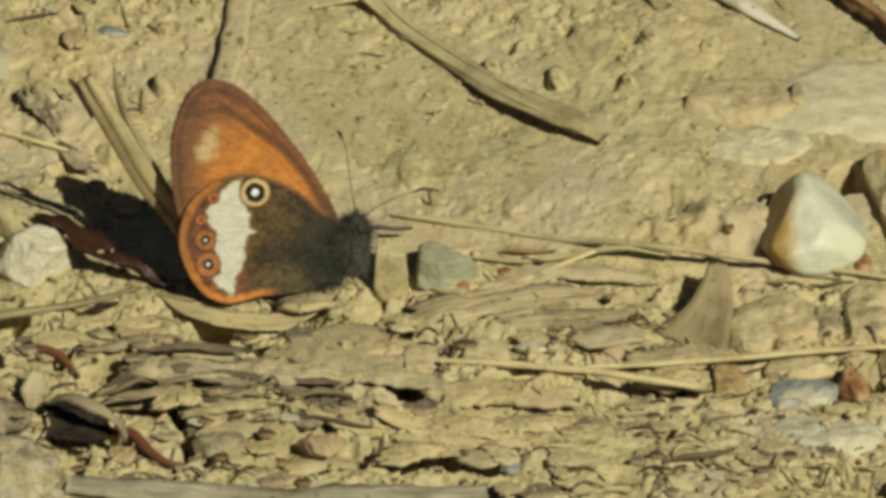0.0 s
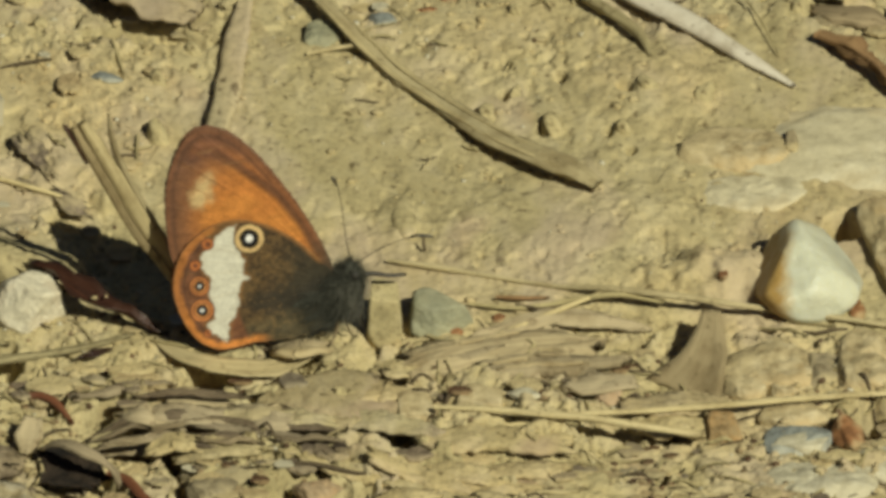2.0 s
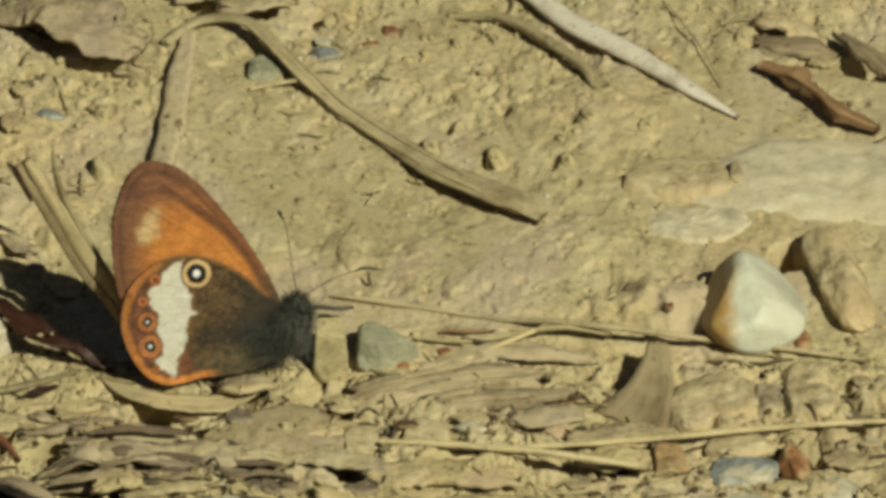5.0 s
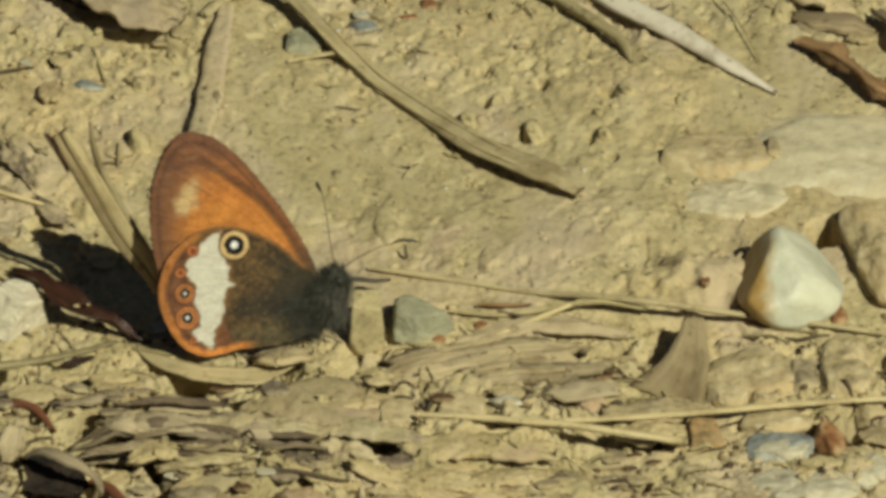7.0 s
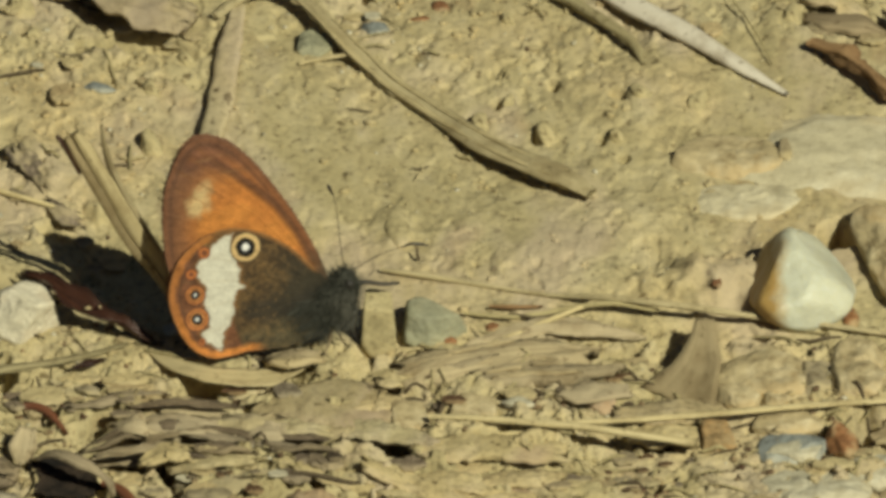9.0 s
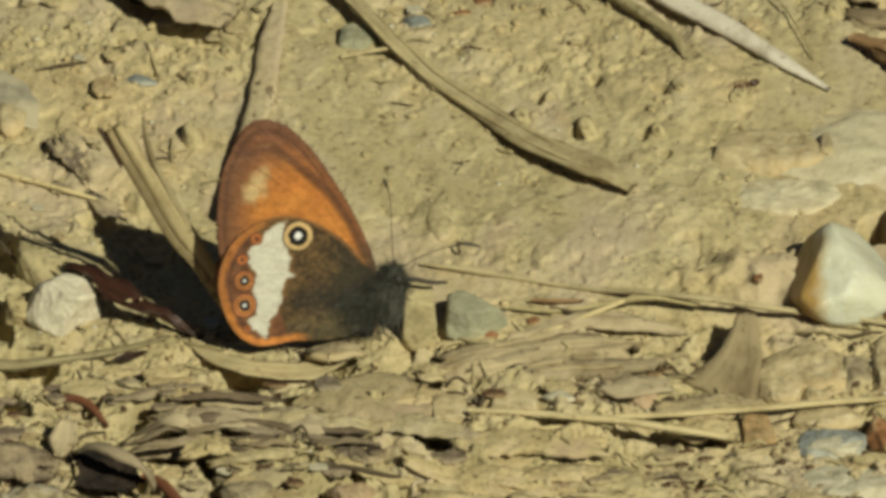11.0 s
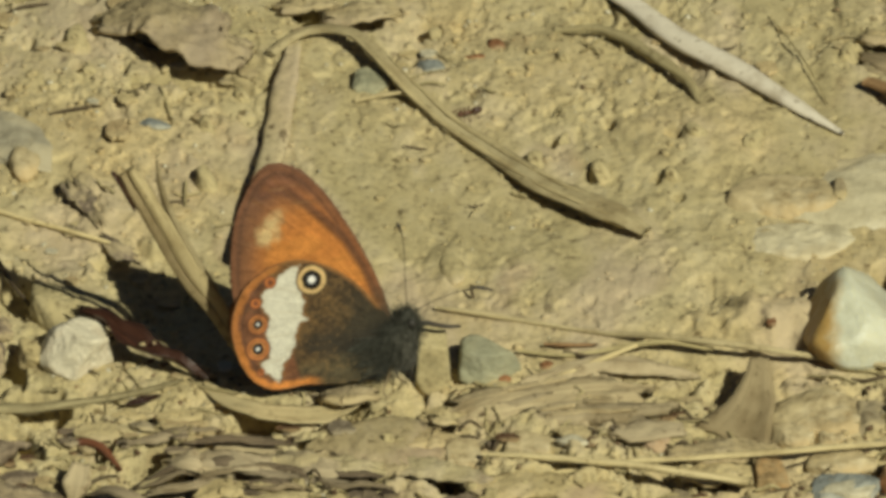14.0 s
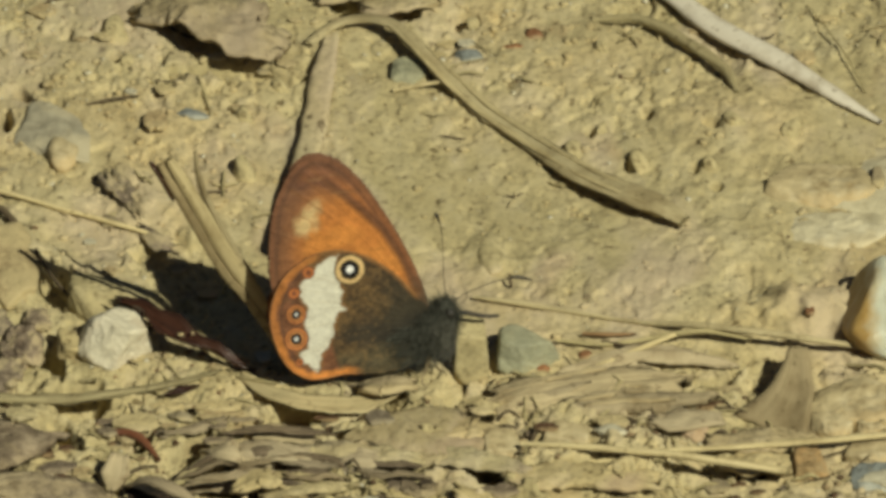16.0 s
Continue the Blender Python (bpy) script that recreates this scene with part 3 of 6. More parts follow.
def rock_shape(sx, sy, sz, seed, level=4, facets=12, sharp=40.0, lumps=0.03, grain=0.005, planes=None, relief=0.0):
    """An angular stone: a ball cut by a flat top, steep sides and a few bevels, then roughened."""
    d, f = BALLS[level]
    rs = np.random.RandomState(seed)
    az = (np.arange(facets) + rs.rand(facets) * 0.8) * 2 * np.pi / facets
    rise = np.where(np.arange(facets) % 3 == 0, 0.3 + 0.6 * rs.rand(facets), 0.25 * rs.normal(size=facets))
    own = np.column_stack([np.cos(az), np.sin(az), rise, 0.60 + 0.30 * rs.rand(facets)])
    own = np.vstack([own, [(0.25 * rs.normal(), 0.2 * rs.normal(), 1.0, 0.55), (0, 0, -1, 0.85)]])
    if planes:
        own = np.array(planes, float)
    nrm, off = own[:, :3] / np.linalg.norm(own[:, :3], axis=1)[:, None], own[:, 3]
    dots = np.maximum(d @ nrm.T, 0) / off
    r = 1.0 / (np.sum(dots ** sharp, axis=1) + 1.0) ** (1 / sharp)
    q = rs.rand(3) * 50
    r = r * (1 + lumps * 2 * fbm(d[:, 0] * 1.3 + q[0] + d[:, 2], d[:, 1] * 1.3 + q[1] - d[:, 2] * 0.7, 0.7, 3))
    r = r * (1 + grain * 2 * fbm(d[:, 0] * 9 + q[1] + 4 * d[:, 2], d[:, 1] * 9 + q[2] - 5 * d[:, 2], 1.0, 3, 0.7))
    v = d * r[:, None] * np.array([sx, sy, sz]) * 0.5
    if relief:
        u, w = v[:, 0] + 0.7 * v[:, 2] + q[0], v[:, 1] - 0.6 * v[:, 2] + q[1]
        v = v + d * (relief * (fbm(u, w, 2.6, 4, 0.6) + 0.5 * fbm(u + 9, w, 0.8, 3, 0.65)))[:, None]
    return v, f


def stone(name, label, category, x, y, sx, sy, sz, material, seed=0, turn=0.0, tilt=0.0, sink=0.35, group="", **kw):
    kw.setdefault("relief", 0.06 + 0.035 * min(sz, 4.0))
    kw.setdefault("level", 5 if sx > 3.5 else 4)
    v, f = rock_shape(sx, sy, sz, seed, **kw)
    t = Euler((radians(tilt), 0, radians(turn))).to_matrix()
    v = v @ np.array(t).T
    low = v[:, 2].min()
    z0 = soft_z(x, y, min(sx, sy) * 0.35)
    v[:, 2] -= low
    ob = mesh_object(name, v, f, material)
    ob.location = (x * MM, y * MM, (max(z0, -0.6) - sink * sz) * MM)
    return tagged(ob, label, category, group)


# ---- ground: one sheet, fine round the butterfly, ever coarser to the horizon ----
def build_ground():
    fine_x, fine_y = np.arange(-48, 56.01, 0.17), np.arange(-55, 46.01, 0.17)

    def graded(a):
        grow, s, out_lo, out_hi = 1.28, 0.17, [], []
        lo, hi = a[0], a[-1]
        while hi < 600000:
            s *= grow
            lo, hi = lo - s, hi + s
            out_lo.append(lo)
            out_hi.append(hi)
        return np.concatenate([out_lo[::-1], a, out_hi])

    xs, ys = graded(fine_x), graded(fine_y)
    gx, gy = np.meshgrid(xs, ys)
    z = terrain(gx.ravel(), gy.ravel())
    co = np.column_stack([gx.ravel(), gy.ravel(), z]) * MM
    nx, ny = len(xs), len(ys)
    i = (np.arange(ny - 1)[:, None] * nx + np.arange(nx - 1)[None, :]).ravel()
    quads = np.column_stack([i, i + 1, i + nx + 1, i + nx])
    me = bpy.data.meshes.new("ground")
    me.vertices.add(len(co))
    me.vertices.foreach_set("co", co.ravel())
    me.loops.add(quads.size)
    me.loops.foreach_set("vertex_index", quads.ravel())
    me.polygons.add(len(quads))
    me.polygons.foreach_set("loop_start", np.arange(0, quads.size, 4))
    me.polygons.foreach_set("use_smooth", np.ones(len(quads), bool))
    me.update()
    me.validate()
    me.materials.append(GROUND)
    tagged(new("ground", me), "dry yellowish cracked clay ground with crumbs", "ground", kind="structure")


build_ground()


# ---- butterfly ----
def poly_dist(px, py, poly):
    """Signed distance to a closed outline: minus inside."""
    p = np.array(poly, float)[:, :2]
    q = np.roll(p, -1, axis=0)
    best = np.full(px.shape, 1e9)
    inside = np.zeros(px.shape, bool)
    for (ax, ay), (bx, by) in zip(p, q):
        ex, ey = bx - ax, by - ay
        t = np.clip(((px - ax) * ex + (py - ay) * ey) / (ex * ex + ey * ey + 1e-12), 0, 1)
        best = np.minimum(best, (px - ax - t * ex) ** 2 + (py - ay - t * ey) ** 2)
        cross = (ay > py) != (by > py)
        xi = ax + (py - ay) / (by - ay + 1e-12) * ex
        inside ^= cross & (px < xi)
    d = np.sqrt(best)
    return np.where(inside, -d, d)


def line_dist(px, py, pts):
    p = np.array(pts, float)[:, :2]
    best = np.full(px.shape, 1e9)
    for (ax, ay), (bx, by) in zip(p[:-1], p[1:]):
        ex, ey = bx - ax, by - ay
        t = np.clip(((px - ax) * ex + (py - ay) * ey) / (ex * ex + ey * ey + 1e-12), 0, 1)
        best = np.minimum(best, np.hypot(px - ax - t * ex, py - ay - t * ey))
    return best


def closed(pts, n=160):
    """A smooth closed outline through the points."""
    p = np.array(pts, float)[:, :2]
    k = len(p)
    s = np.linspace(0, k, n, endpoint=False)
    i = s.astype(int)
    t = (s - i)[:, None]
    a, b, c, d = p[(i - 1) % k], p[i % k], p[(i + 1) % k], p[(i + 2) % k]
    return 0.5 * (2 * b + (c - a) * t + (2 * a - 5 * b + 4 * c - d) * t ** 2 + (3 * b - a - 3 * c + d) * t ** 3)


FORE = [(-0.38, 7.34), (-0.82, 9.6), (-1.76, 12.19), (-3.09, 15.21), (-4.77, 18.32), (-6.13, 20.4), (-7.55, 21.94), (-8.95, 22.76), (-10.11, 23), (-11.08, 22.72), (-12.13, 21.78), (-13.09, 20.06), (-13.81, 18.21), (-14.18, 16.04), (-14.35, 13.85), (-14.28, 11.08), (-13.45, 8.5), (-10.46, 6.51), (-5.42, 5.4), (-1.09, 5.76)]
HIND = [(-0.2, 6.87), (-1.51, 8.84), (-3.21, 11.07), (-5.2, 12.73), (-7.2, 13.72), (-8.96, 14.03), (-10.49, 13.75), (-12.04, 12.93), (-13.35, 11.64), (-14.16, 10.07), (-14.57, 8.35), (-14.42, 6.45), (-13.9, 4.6), (-13.17, 3.17), (-12.2, 2.19), (-11.02, 1.62), (-9.52, 1.62), (-8.01, 1.78), (-6.36, 1.65), (-4.36, 1.59), (-2.49, 1.99), (-0.81, 3.24), (0.05, 5.08)]
FORE_ROOT, HIND_ROOT = [(-0.29, 7.05), (-0.42, 6.24)]
CREAM = [(-8.32, 13.41), (-9.24, 13.17), (-10.17, 12.61), (-10.71, 11.73), (-11.64, 11.01), (-11.68, 9.85), (-11.16, 8.63), (-11.4, 7.44), (-11.19, 5.87), (-11.28, 4.72), (-12, 4.42), (-11.87, 3.63), (-10.98, 2.92), (-10.44, 2.2), (-10.21, 3), (-10.13, 3.99), (-9.45, 4.91), (-9.01, 5.85), (-8.77, 7.15), (-8.49, 7.9), (-7.77, 8.15), (-8.36, 8.88), (-7.97, 9.83), (-8.31, 10.64), (-8.62, 11.84), (-8.5, 12.65)]
CREAM_FORE = [(-9.79, 18.49), (-10.87, 18), (-11.51, 16.96), (-11.7, 15.88), (-10.95, 15.57), (-10.37, 16.17), (-10.13, 17.25)]
COSTA_LINE = [(-11.57, 20.17), (-9.52, 20.61), (-8.03, 19.51), (-6.07, 17.47), (-4.1, 15.21), (-2.66, 12.56), (-1.48, 9.67)]
# eye spots: place and outer radius
SPOTS = [(-7.28, 11.91, 1.3), (-10.95, 12.04, 0.55), (-12.28, 10.19, 0.5), (-12.16, 8.14, 0.85), (-12.24, 5.77, 1), (-12.03, 3.53, 0.35)]


def lerp(a, b, t):
    t = t[:, None]
    return a * (1 - t) + np.array(b) * t


def veins(px, py, root, rim):
    """Thin lines from the root towards points on the rim."""
    d = np.full(px.shape, 9.0)
    for (x, y) in rim:
        mx, my = 0.5 * (x + root[0]) + 0.05 * (y - root[1]), 0.5 * (y + root[1]) - 0.05 * (x - root[0])
        d = np.minimum(d, line_dist(px, py, [root, (mx, my), (x, y)]))
    return d


def paint_fore(px, py, outline):
    rim = -poly_dist(px, py, outline)
    n1, n2 = fbm(px, py, 2.5, 3), fbm(px + 9, py, 0.5, 3)
    rx, ry = FORE_ROOT[:2]
    reach = np.hypot(px - rx, py - ry)
    col = np.tile(np.array((0.52, 0.205, 0.046)), (len(px), 1))
    col = lerp(col, (0.48, 0.18, 0.042), step(0.0, 0.35, n1 + 0.15))
    # dull outer margin and tip
    axis_x, axis_z = outline[len(outline) * 8 // 20] - np.array((rx, ry))
    along = ((px - rx) * axis_x + (py - ry) * axis_z) / (axis_x ** 2 + axis_z ** 2)
    outer = step(0.66, 0.90, along + 0.10 * n1) * 0.9
    col = lerp(col, (0.23, 0.105, 0.048), outer * 0.9)
    hem = (1 - step(1.6, 4.0, rim + 0.8 * n1)) * step(-8.5, -11.5, px)
    col = lerp(col, (0.16, 0.076, 0.040), hem * 0.85)
    cream = poly_dist(px, py, CREAM_FORE) + 0.5 * n2
    col = lerp(col, (0.56, 0.41, 0.20), (1 - step(-0.4, 0.7, cream)) * 0.95)
    # the leading edge is browner and parted from the orange by a dusky streak
    streak = line_dist(px, py, COSTA_LINE)
    cs = np.array(COSTA_LINE)[:, :2]
    side = np.interp(py, cs[::-1, 1], cs[::-1, 0])
    lead = step(-0.4, 0.4, px - side)
    col = lerp(col, (0.33, 0.125, 0.042), lead * 0.85)
    col = lerp(col, (0.085, 0.040, 0.024), (1 - step(0.12, 0.70 + 0.25 * n2, streak)) * 0.8)
    tip = step(-4.5, -1.0, py - py.max() + 0.8 * n1)
    col = lerp(col, (0.165, 0.078, 0.050), tip * 0.75)
    v = veins(px, py, (rx, ry), outline[len(outline) * 9 // 20: len(outline) * 16 // 20: 7])
    col = lerp(col, (0.20, 0.085, 0.03), (1 - step(0.03, 0.13, v)) * step(0.45, 0.9, along) * 0.6)
    out_side = step(0.3, 0.7, along)
    ray_lines = step(0.15, 0.3, vnoise(px * 0.5, py * 5.0)) * step(0.62, 0.8, along) * (1 - step(2.5, 4.0, rim))
    col = lerp(col, (0.25, 0.13, 0.06), ray_lines * 0.5)
    col = lerp(col, (0.10, 0.052, 0.034), (1 - step(0.6, 1.6, rim + 0.5 * n1)) * out_side * 0.6)
    col = lerp(col, (0.11, 0.05, 0.028), (1 - step(0.05, 0.16, np.abs(rim - 0.75 - 0.1 * n2))) * 0.65 * out_side)
    col = lerp(col, (0.20, 0.085, 0.04), (1 - step(0.3, 0.6, rim)) * 0.6)
    col = lerp(col, (0.14, 0.075, 0.045), (1 - step(0.05, 0.22 + 0.1 * n2, rim)) * 0.8)
    col = lerp(col, (0.07, 0.055, 0.035), (1 - step(1.0, 5.0, reach)) * 0.85)
    return col * (1 + 0.22 * n2 + 0.25 * fbm(px * 0.4, py * 1.6 + 3, 0.5, 3))[:, None]


def paint_hind(px, py, outline):
    rim = -poly_dist(px, py, outline)
    n1, n2 = fbm(px, py, 2.2, 4, 0.6), fbm(px + 9, py, 0.45, 3, 0.6)
    rx, ry = HIND_ROOT[:2]
    reach = np.hypot(px - rx, py - ry)
    cream = poly_dist(px, py, CREAM)
    cp = np.array(CREAM)[:, :2]
    mid = np.array([cp[:, 0].mean(), cp[:, 1].mean()])
    # basal half: brown with a grey-green dusting towards the body
    col = np.tile(np.array((0.080, 0.048, 0.022)), (len(px), 1))
    col = lerp(col, (0.120, 0.074, 0.031), step(0.0, 0.4, n1))
    col = lerp(col, (0.040, 0.036, 0.024), (1 - step(2.0, 8.5, reach + 2 * n1)) * 0.9)
    low = step(-1.0, 2.5, ry - 2.0 - py) * step(1.5, 4.0, px - mid[0])
    col = lerp(col, (0.11, 0.10, 0.066), low * step(-0.1, 0.3, n1) * 0.6)
    dusk = line_dist(px, py, [HIND_ROOT, (-3.6, 5.2), (-7.2, 5.6)])
    col = lerp(col, (0.030, 0.027, 0.020), (1 - step(0.3, 1.7 + 0.8 * n1, dusk)) * 0.75)
    col = lerp(col, (0.105, 0.088, 0.046), step(5.0, 3.2, py + 0.9 * n1) * step(-9.5, -8.0, px) * step(2.5, 5.0, reach) * 0.55)
    speck = fbm(px + 31, py + 3, 0.30, 2)
    col = lerp(col, (0.24, 0.15, 0.06), step(0.22, 0.36, speck) * step(2.5, 6.0, reach) * 0.35)
    col = lerp(col, (0.030, 0.026, 0.018), step(0.12, 0.34, -speck) * 0.55)
    # beyond the band: rufous brown
    far = step(-0.25, 0.25, mid[0] - 0.25 * (py - mid[1]) - px) * step(0.0, 0.3, cream)
    col = lerp(col, (0.165, 0.070, 0.034), far)
    col = lerp(col, (0.10, 0.046, 0.025), far * step(0.0, 0.3, n1) * 0.7)
    col = lerp(col, (0.36, 0.18, 0.06), (1 - step(0.05, 0.5, cream)) * 0.35)
    col = lerp(col, (0.62, 0.60, 0.49), 1 - step(-0.12, 0.14, cream + 0.28 * n2))
    v = veins(px, py, (rx, ry), outline[len(outline) * 6 // 24: len(outline) * 17 // 24: 12])
    col = lerp(col, (0.50, 0.42, 0.26), (1 - step(0.02, 0.08, v)) * (1 - step(-0.1, 0.1, cream)) * 0.35)
    col = lerp(col, (0.20, 0.13, 0.055), (1 - step(0.02, 0.08, v)) * step(0.1, 0.4, cream) * step(5.0, 9.0, reach) * 0.25)
    # margins
    bottom = step(-0.5, 1.0, mid[1] - 1.8 - py) * step(0.0, 2.0, rx - 5.6 - px)
    outer_edge = np.clip(step(0.0, 1.5, mid[0] + 0.6 - px) + bottom, 0, 1)
    col = lerp(col, (0.52, 0.20, 0.048), (1 - step(0.55, 0.95, rim + 0.3 * n2)) * outer_edge * (0.65 + 0.35 * bottom))
    col = lerp(col, (0.085, 0.045, 0.028), (1 - step(0.05, 0.14, np.abs(rim - 1.05))) * outer_edge * 0.55)
    col = lerp(col, (0.10, 0.06, 0.038), (1 - step(0.06, 0.20 + 0.1 * n2, rim)) * outer_edge * 0.75)
    upper = step(-0.3, 0.3, px - mid[0]) * step(0, 1, py - mid[1])
    col = lerp(col, (0.33, 0.155, 0.05), (1 - step(0.1, 0.5, rim)) * upper * 0.7)
    # eye spots
    for k, (sx, sy, r) in enumerate(SPOTS):
        d = np.hypot(px - sx, (py - sy) * 0.94) / r + 0.06 * n2
        if k == 0:
            col = lerp(col, (0.07, 0.045, 0.025), 1 - step(1.02, 1.14, d))
            col = lerp(col, (0.60, 0.42, 0.19), 1 - step(0.92, 1.02, d))
            col = lerp(col, (0.012, 0.010, 0.009), 1 - step(0.64, 0.72, d))
            col = lerp(col, (0.85, 0.85, 0.82), 1 - step(0.20, 0.30, d))
        elif k in (3, 4):
            col = lerp(col, (0.10, 0.045, 0.025), 1 - step(1.05, 1.2, d))
            col = lerp(col, (0.56, 0.21, 0.065), 1 - step(0.92, 1.04, d))
            col = lerp(col, (0.12, 0.042, 0.02), 1 - step(0.76, 0.84, d))
            col = lerp(col, (0.62, 0.27, 0.09), 1 - step(0.64, 0.72, d))
            col = lerp(col, (0.015, 0.012, 0.010), 1 - step(0.48, 0.57, d))
            col = lerp(col, (0.80, 0.80, 0.78), 1 - step(0.13, 0.23, d))
        else:
            col = lerp(col, (0.17, 0.06, 0.028), 1 - step(0.95, 1.1, d))
            col = lerp(col, (0.46, 0.155, 0.045), 1 - step(0.75, 0.88, d))
            col = lerp(col, (0.16, 0.06, 0.03), 1 - step(0.40, 0.52, d))
    return col * (1 + 0.28 * n2 * step(-0.3, 0.3, cream) + 0.5 * far * fbm(px + 5, py + 3, 0.7, 3))[:, None]


def wing(name, label, outline, paint, root, y0, camber, parent, cell, flip=1):
    """One wing: a thin cambered membrane with raised veins, coloured scale by scale."""
    o = closed(outline)
    x0, x1, z0, z1 = o[:, 0].min() - cell, o[:, 0].max() + cell, o[:, 1].min() - cell, o[:, 1].max() + cell
    xs, zs = np.arange(x0, x1, cell), np.arange(z0, z1, cell)
    gx, gz = (a.ravel() for a in np.meshgrid(xs, zs))
    fringe = 0.07 * fbm(gx * 3, gz * 3, 0.5, 2)
    d = poly_dist(gx, gz, o) + fringe
    nx = len(xs)
    i = (np.arange(len(zs) - 1)[:, None] * nx + np.arange(nx - 1)[None, :]).ravel()
    quads = np.column_stack([i, i + 1, i + nx + 1, i + nx])
    quads = quads[(d[quads] < 0.2 * cell).all(axis=1)]
    used = np.unique(quads)
    back = np.full(len(gx), -1)
    back[used] = np.arange(len(used))
    px, pz = gx[used], gz[used]
    ribs = veins(px, pz, root[:2], o[len(o) // 4: len(o) * 3 // 4: 9])
    reach = np.hypot(px - root[0], pz - root[1])
    y = y0 + flip * (camber * (reach / 10.0) ** 2 - 0.022 * np.exp(-(ribs / 0.12) ** 2) + 0.12 * fbm(px, pz, 5, 2))
    y = y * np.clip(0.25 + reach / 4.0, 0, 1)
    me = bpy.data.meshes.new(name)
    me.from_pydata(np.column_stack([px, y, pz]).dot(MM).tolist(), [], back[quads].tolist())
    me.polygons.foreach_set("use_smooth", np.ones(len(quads), bool))
    c = np.column_stack([paint(px, pz, o), np.ones(len(px))])
    attr = me.color_attributes.new("pattern", "FLOAT_COLOR", "POINT")
    attr.data.foreach_set("color", np.clip(c, 0.004, 1).ravel())
    me.materials.append(WING)
    ob = new(name, me)
    ob.parent = parent
    sol = ob.modifiers.new("membrane", "SOLIDIFY")
    sol.thickness = 0.05 * MM
    ob["label"] = label
    return ob


def blob(name, centre, size, material, parent, turn=0.0, label="", level=4, lumps=0.05, seed=0, grain=0.03):
    v, f = rock_shape(*size, seed, level, 1, 6, lumps, grain, [(0, 0, 1, 2.0)])
    t = np.array(Euler((0, -radians(turn), 0)).to_matrix())
    v = v @ t.T + np.array(centre)
    return mesh_object(name, v, f, material, parent, label)


def hairs(name, roots, ways, length, width, material, parent, seed, label=""):
    rs = np.random.RandomState(seed)
    verts, faces = [], []
    for p, w in zip(roots, ways):
        w = w / np.linalg.norm(w)
        s = np.cross(w, rs.normal(size=3))
        s = s / np.linalg.norm(s) * width
        ln = length * (0.5 + rs.rand())
        k = len(verts)
        bend = rs.normal(size=3) * 0.15 * ln
        verts += [tuple(p + s), tuple(p - s), tuple(p + w * ln * 0.55 + bend * 0.4 + s * 0.6), tuple(p + w * ln * 0.55 + bend * 0.4 - s * 0.6), tuple(p + w * ln + bend)]
        faces += [(k, k + 1, k + 3, k + 2), (k + 2, k + 3, k + 4)]
    return mesh_object(name, verts, faces, material, parent, label, smooth=False)


def fur_on(name, centre, size, turn, count, length, parent, seed, sweep=(-0.6, 0, -0.2)):
    rs = np.random.RandomState(seed)
    d = rs.normal(size=(count, 3))
    d /= np.linalg.norm(d, axis=1)[:, None]
    t = np.array(Euler((0, -radians(turn), 0)).to_matrix())
    p = (d * np.array(size) * 0.49) @ t.T + np.array(centre)
    return hairs(name, p, d @ t.T + np.array(sweep) + rs.normal(size=(count, 3)) * 0.25, length, 0.022, FUR, parent, seed)


B_POSES = {
    "first": (-0.79, -19.92, 0.16, 6.87, -9.55, -5.92),
    "second": (-0.55, -19.92, 0.31, 8.15, -10.18, -5.62),
    "third": (-1.54, -19.92, 0.12, 12.38, -8.20, -1.21),
    "last": (-0.69, -19.92, 0.00, 10.00, -10.00, 0.00),
}
BODY = [(-0.87, 4.74), (0.85, 6.32), (1.57, 6.46), (-3.47, 2.7), (-6.55, 1.66)]
ANT_UP = [(1.34, 7.42), (1.18, 8.82), (1.15, 11.04), (1.17, 13.24), (1.06, 14.69), (0.83, 15.38)]
ANT_FWD = [(1.76, 7.65), (3.31, 8.48), (4.95, 9.07), (6.48, 9.4), (7.5, 9.45)]
ANT_CLUB = [(6.28, 9.42), (7.1, 9.61), (7.91, 9.46), (8.71, 9.15)]
LEG_BASE = [(0.81, 4.77), (0.63, 3.91)]
LEGS = [[(1.73, 6.66), (1.82, 4.88), (1.47, 3.15), (1.17, 1.64)], [(-0.29, 3.73), (-0.86, 1.86), (-1.4, 0.82), (-1.11, 0.34)], [(0.37, 3.94), (1.1, 2.64), (1.56, 1.32), (1.64, 0.48)], [(1.71, 6.0), (2.84, 6.1), (4.49, 5.5), (5.96, 5.25)], [(0.12, 3.97), (0.07, 2.2), (0.33, 0.9), (0.73, 0.47)]]


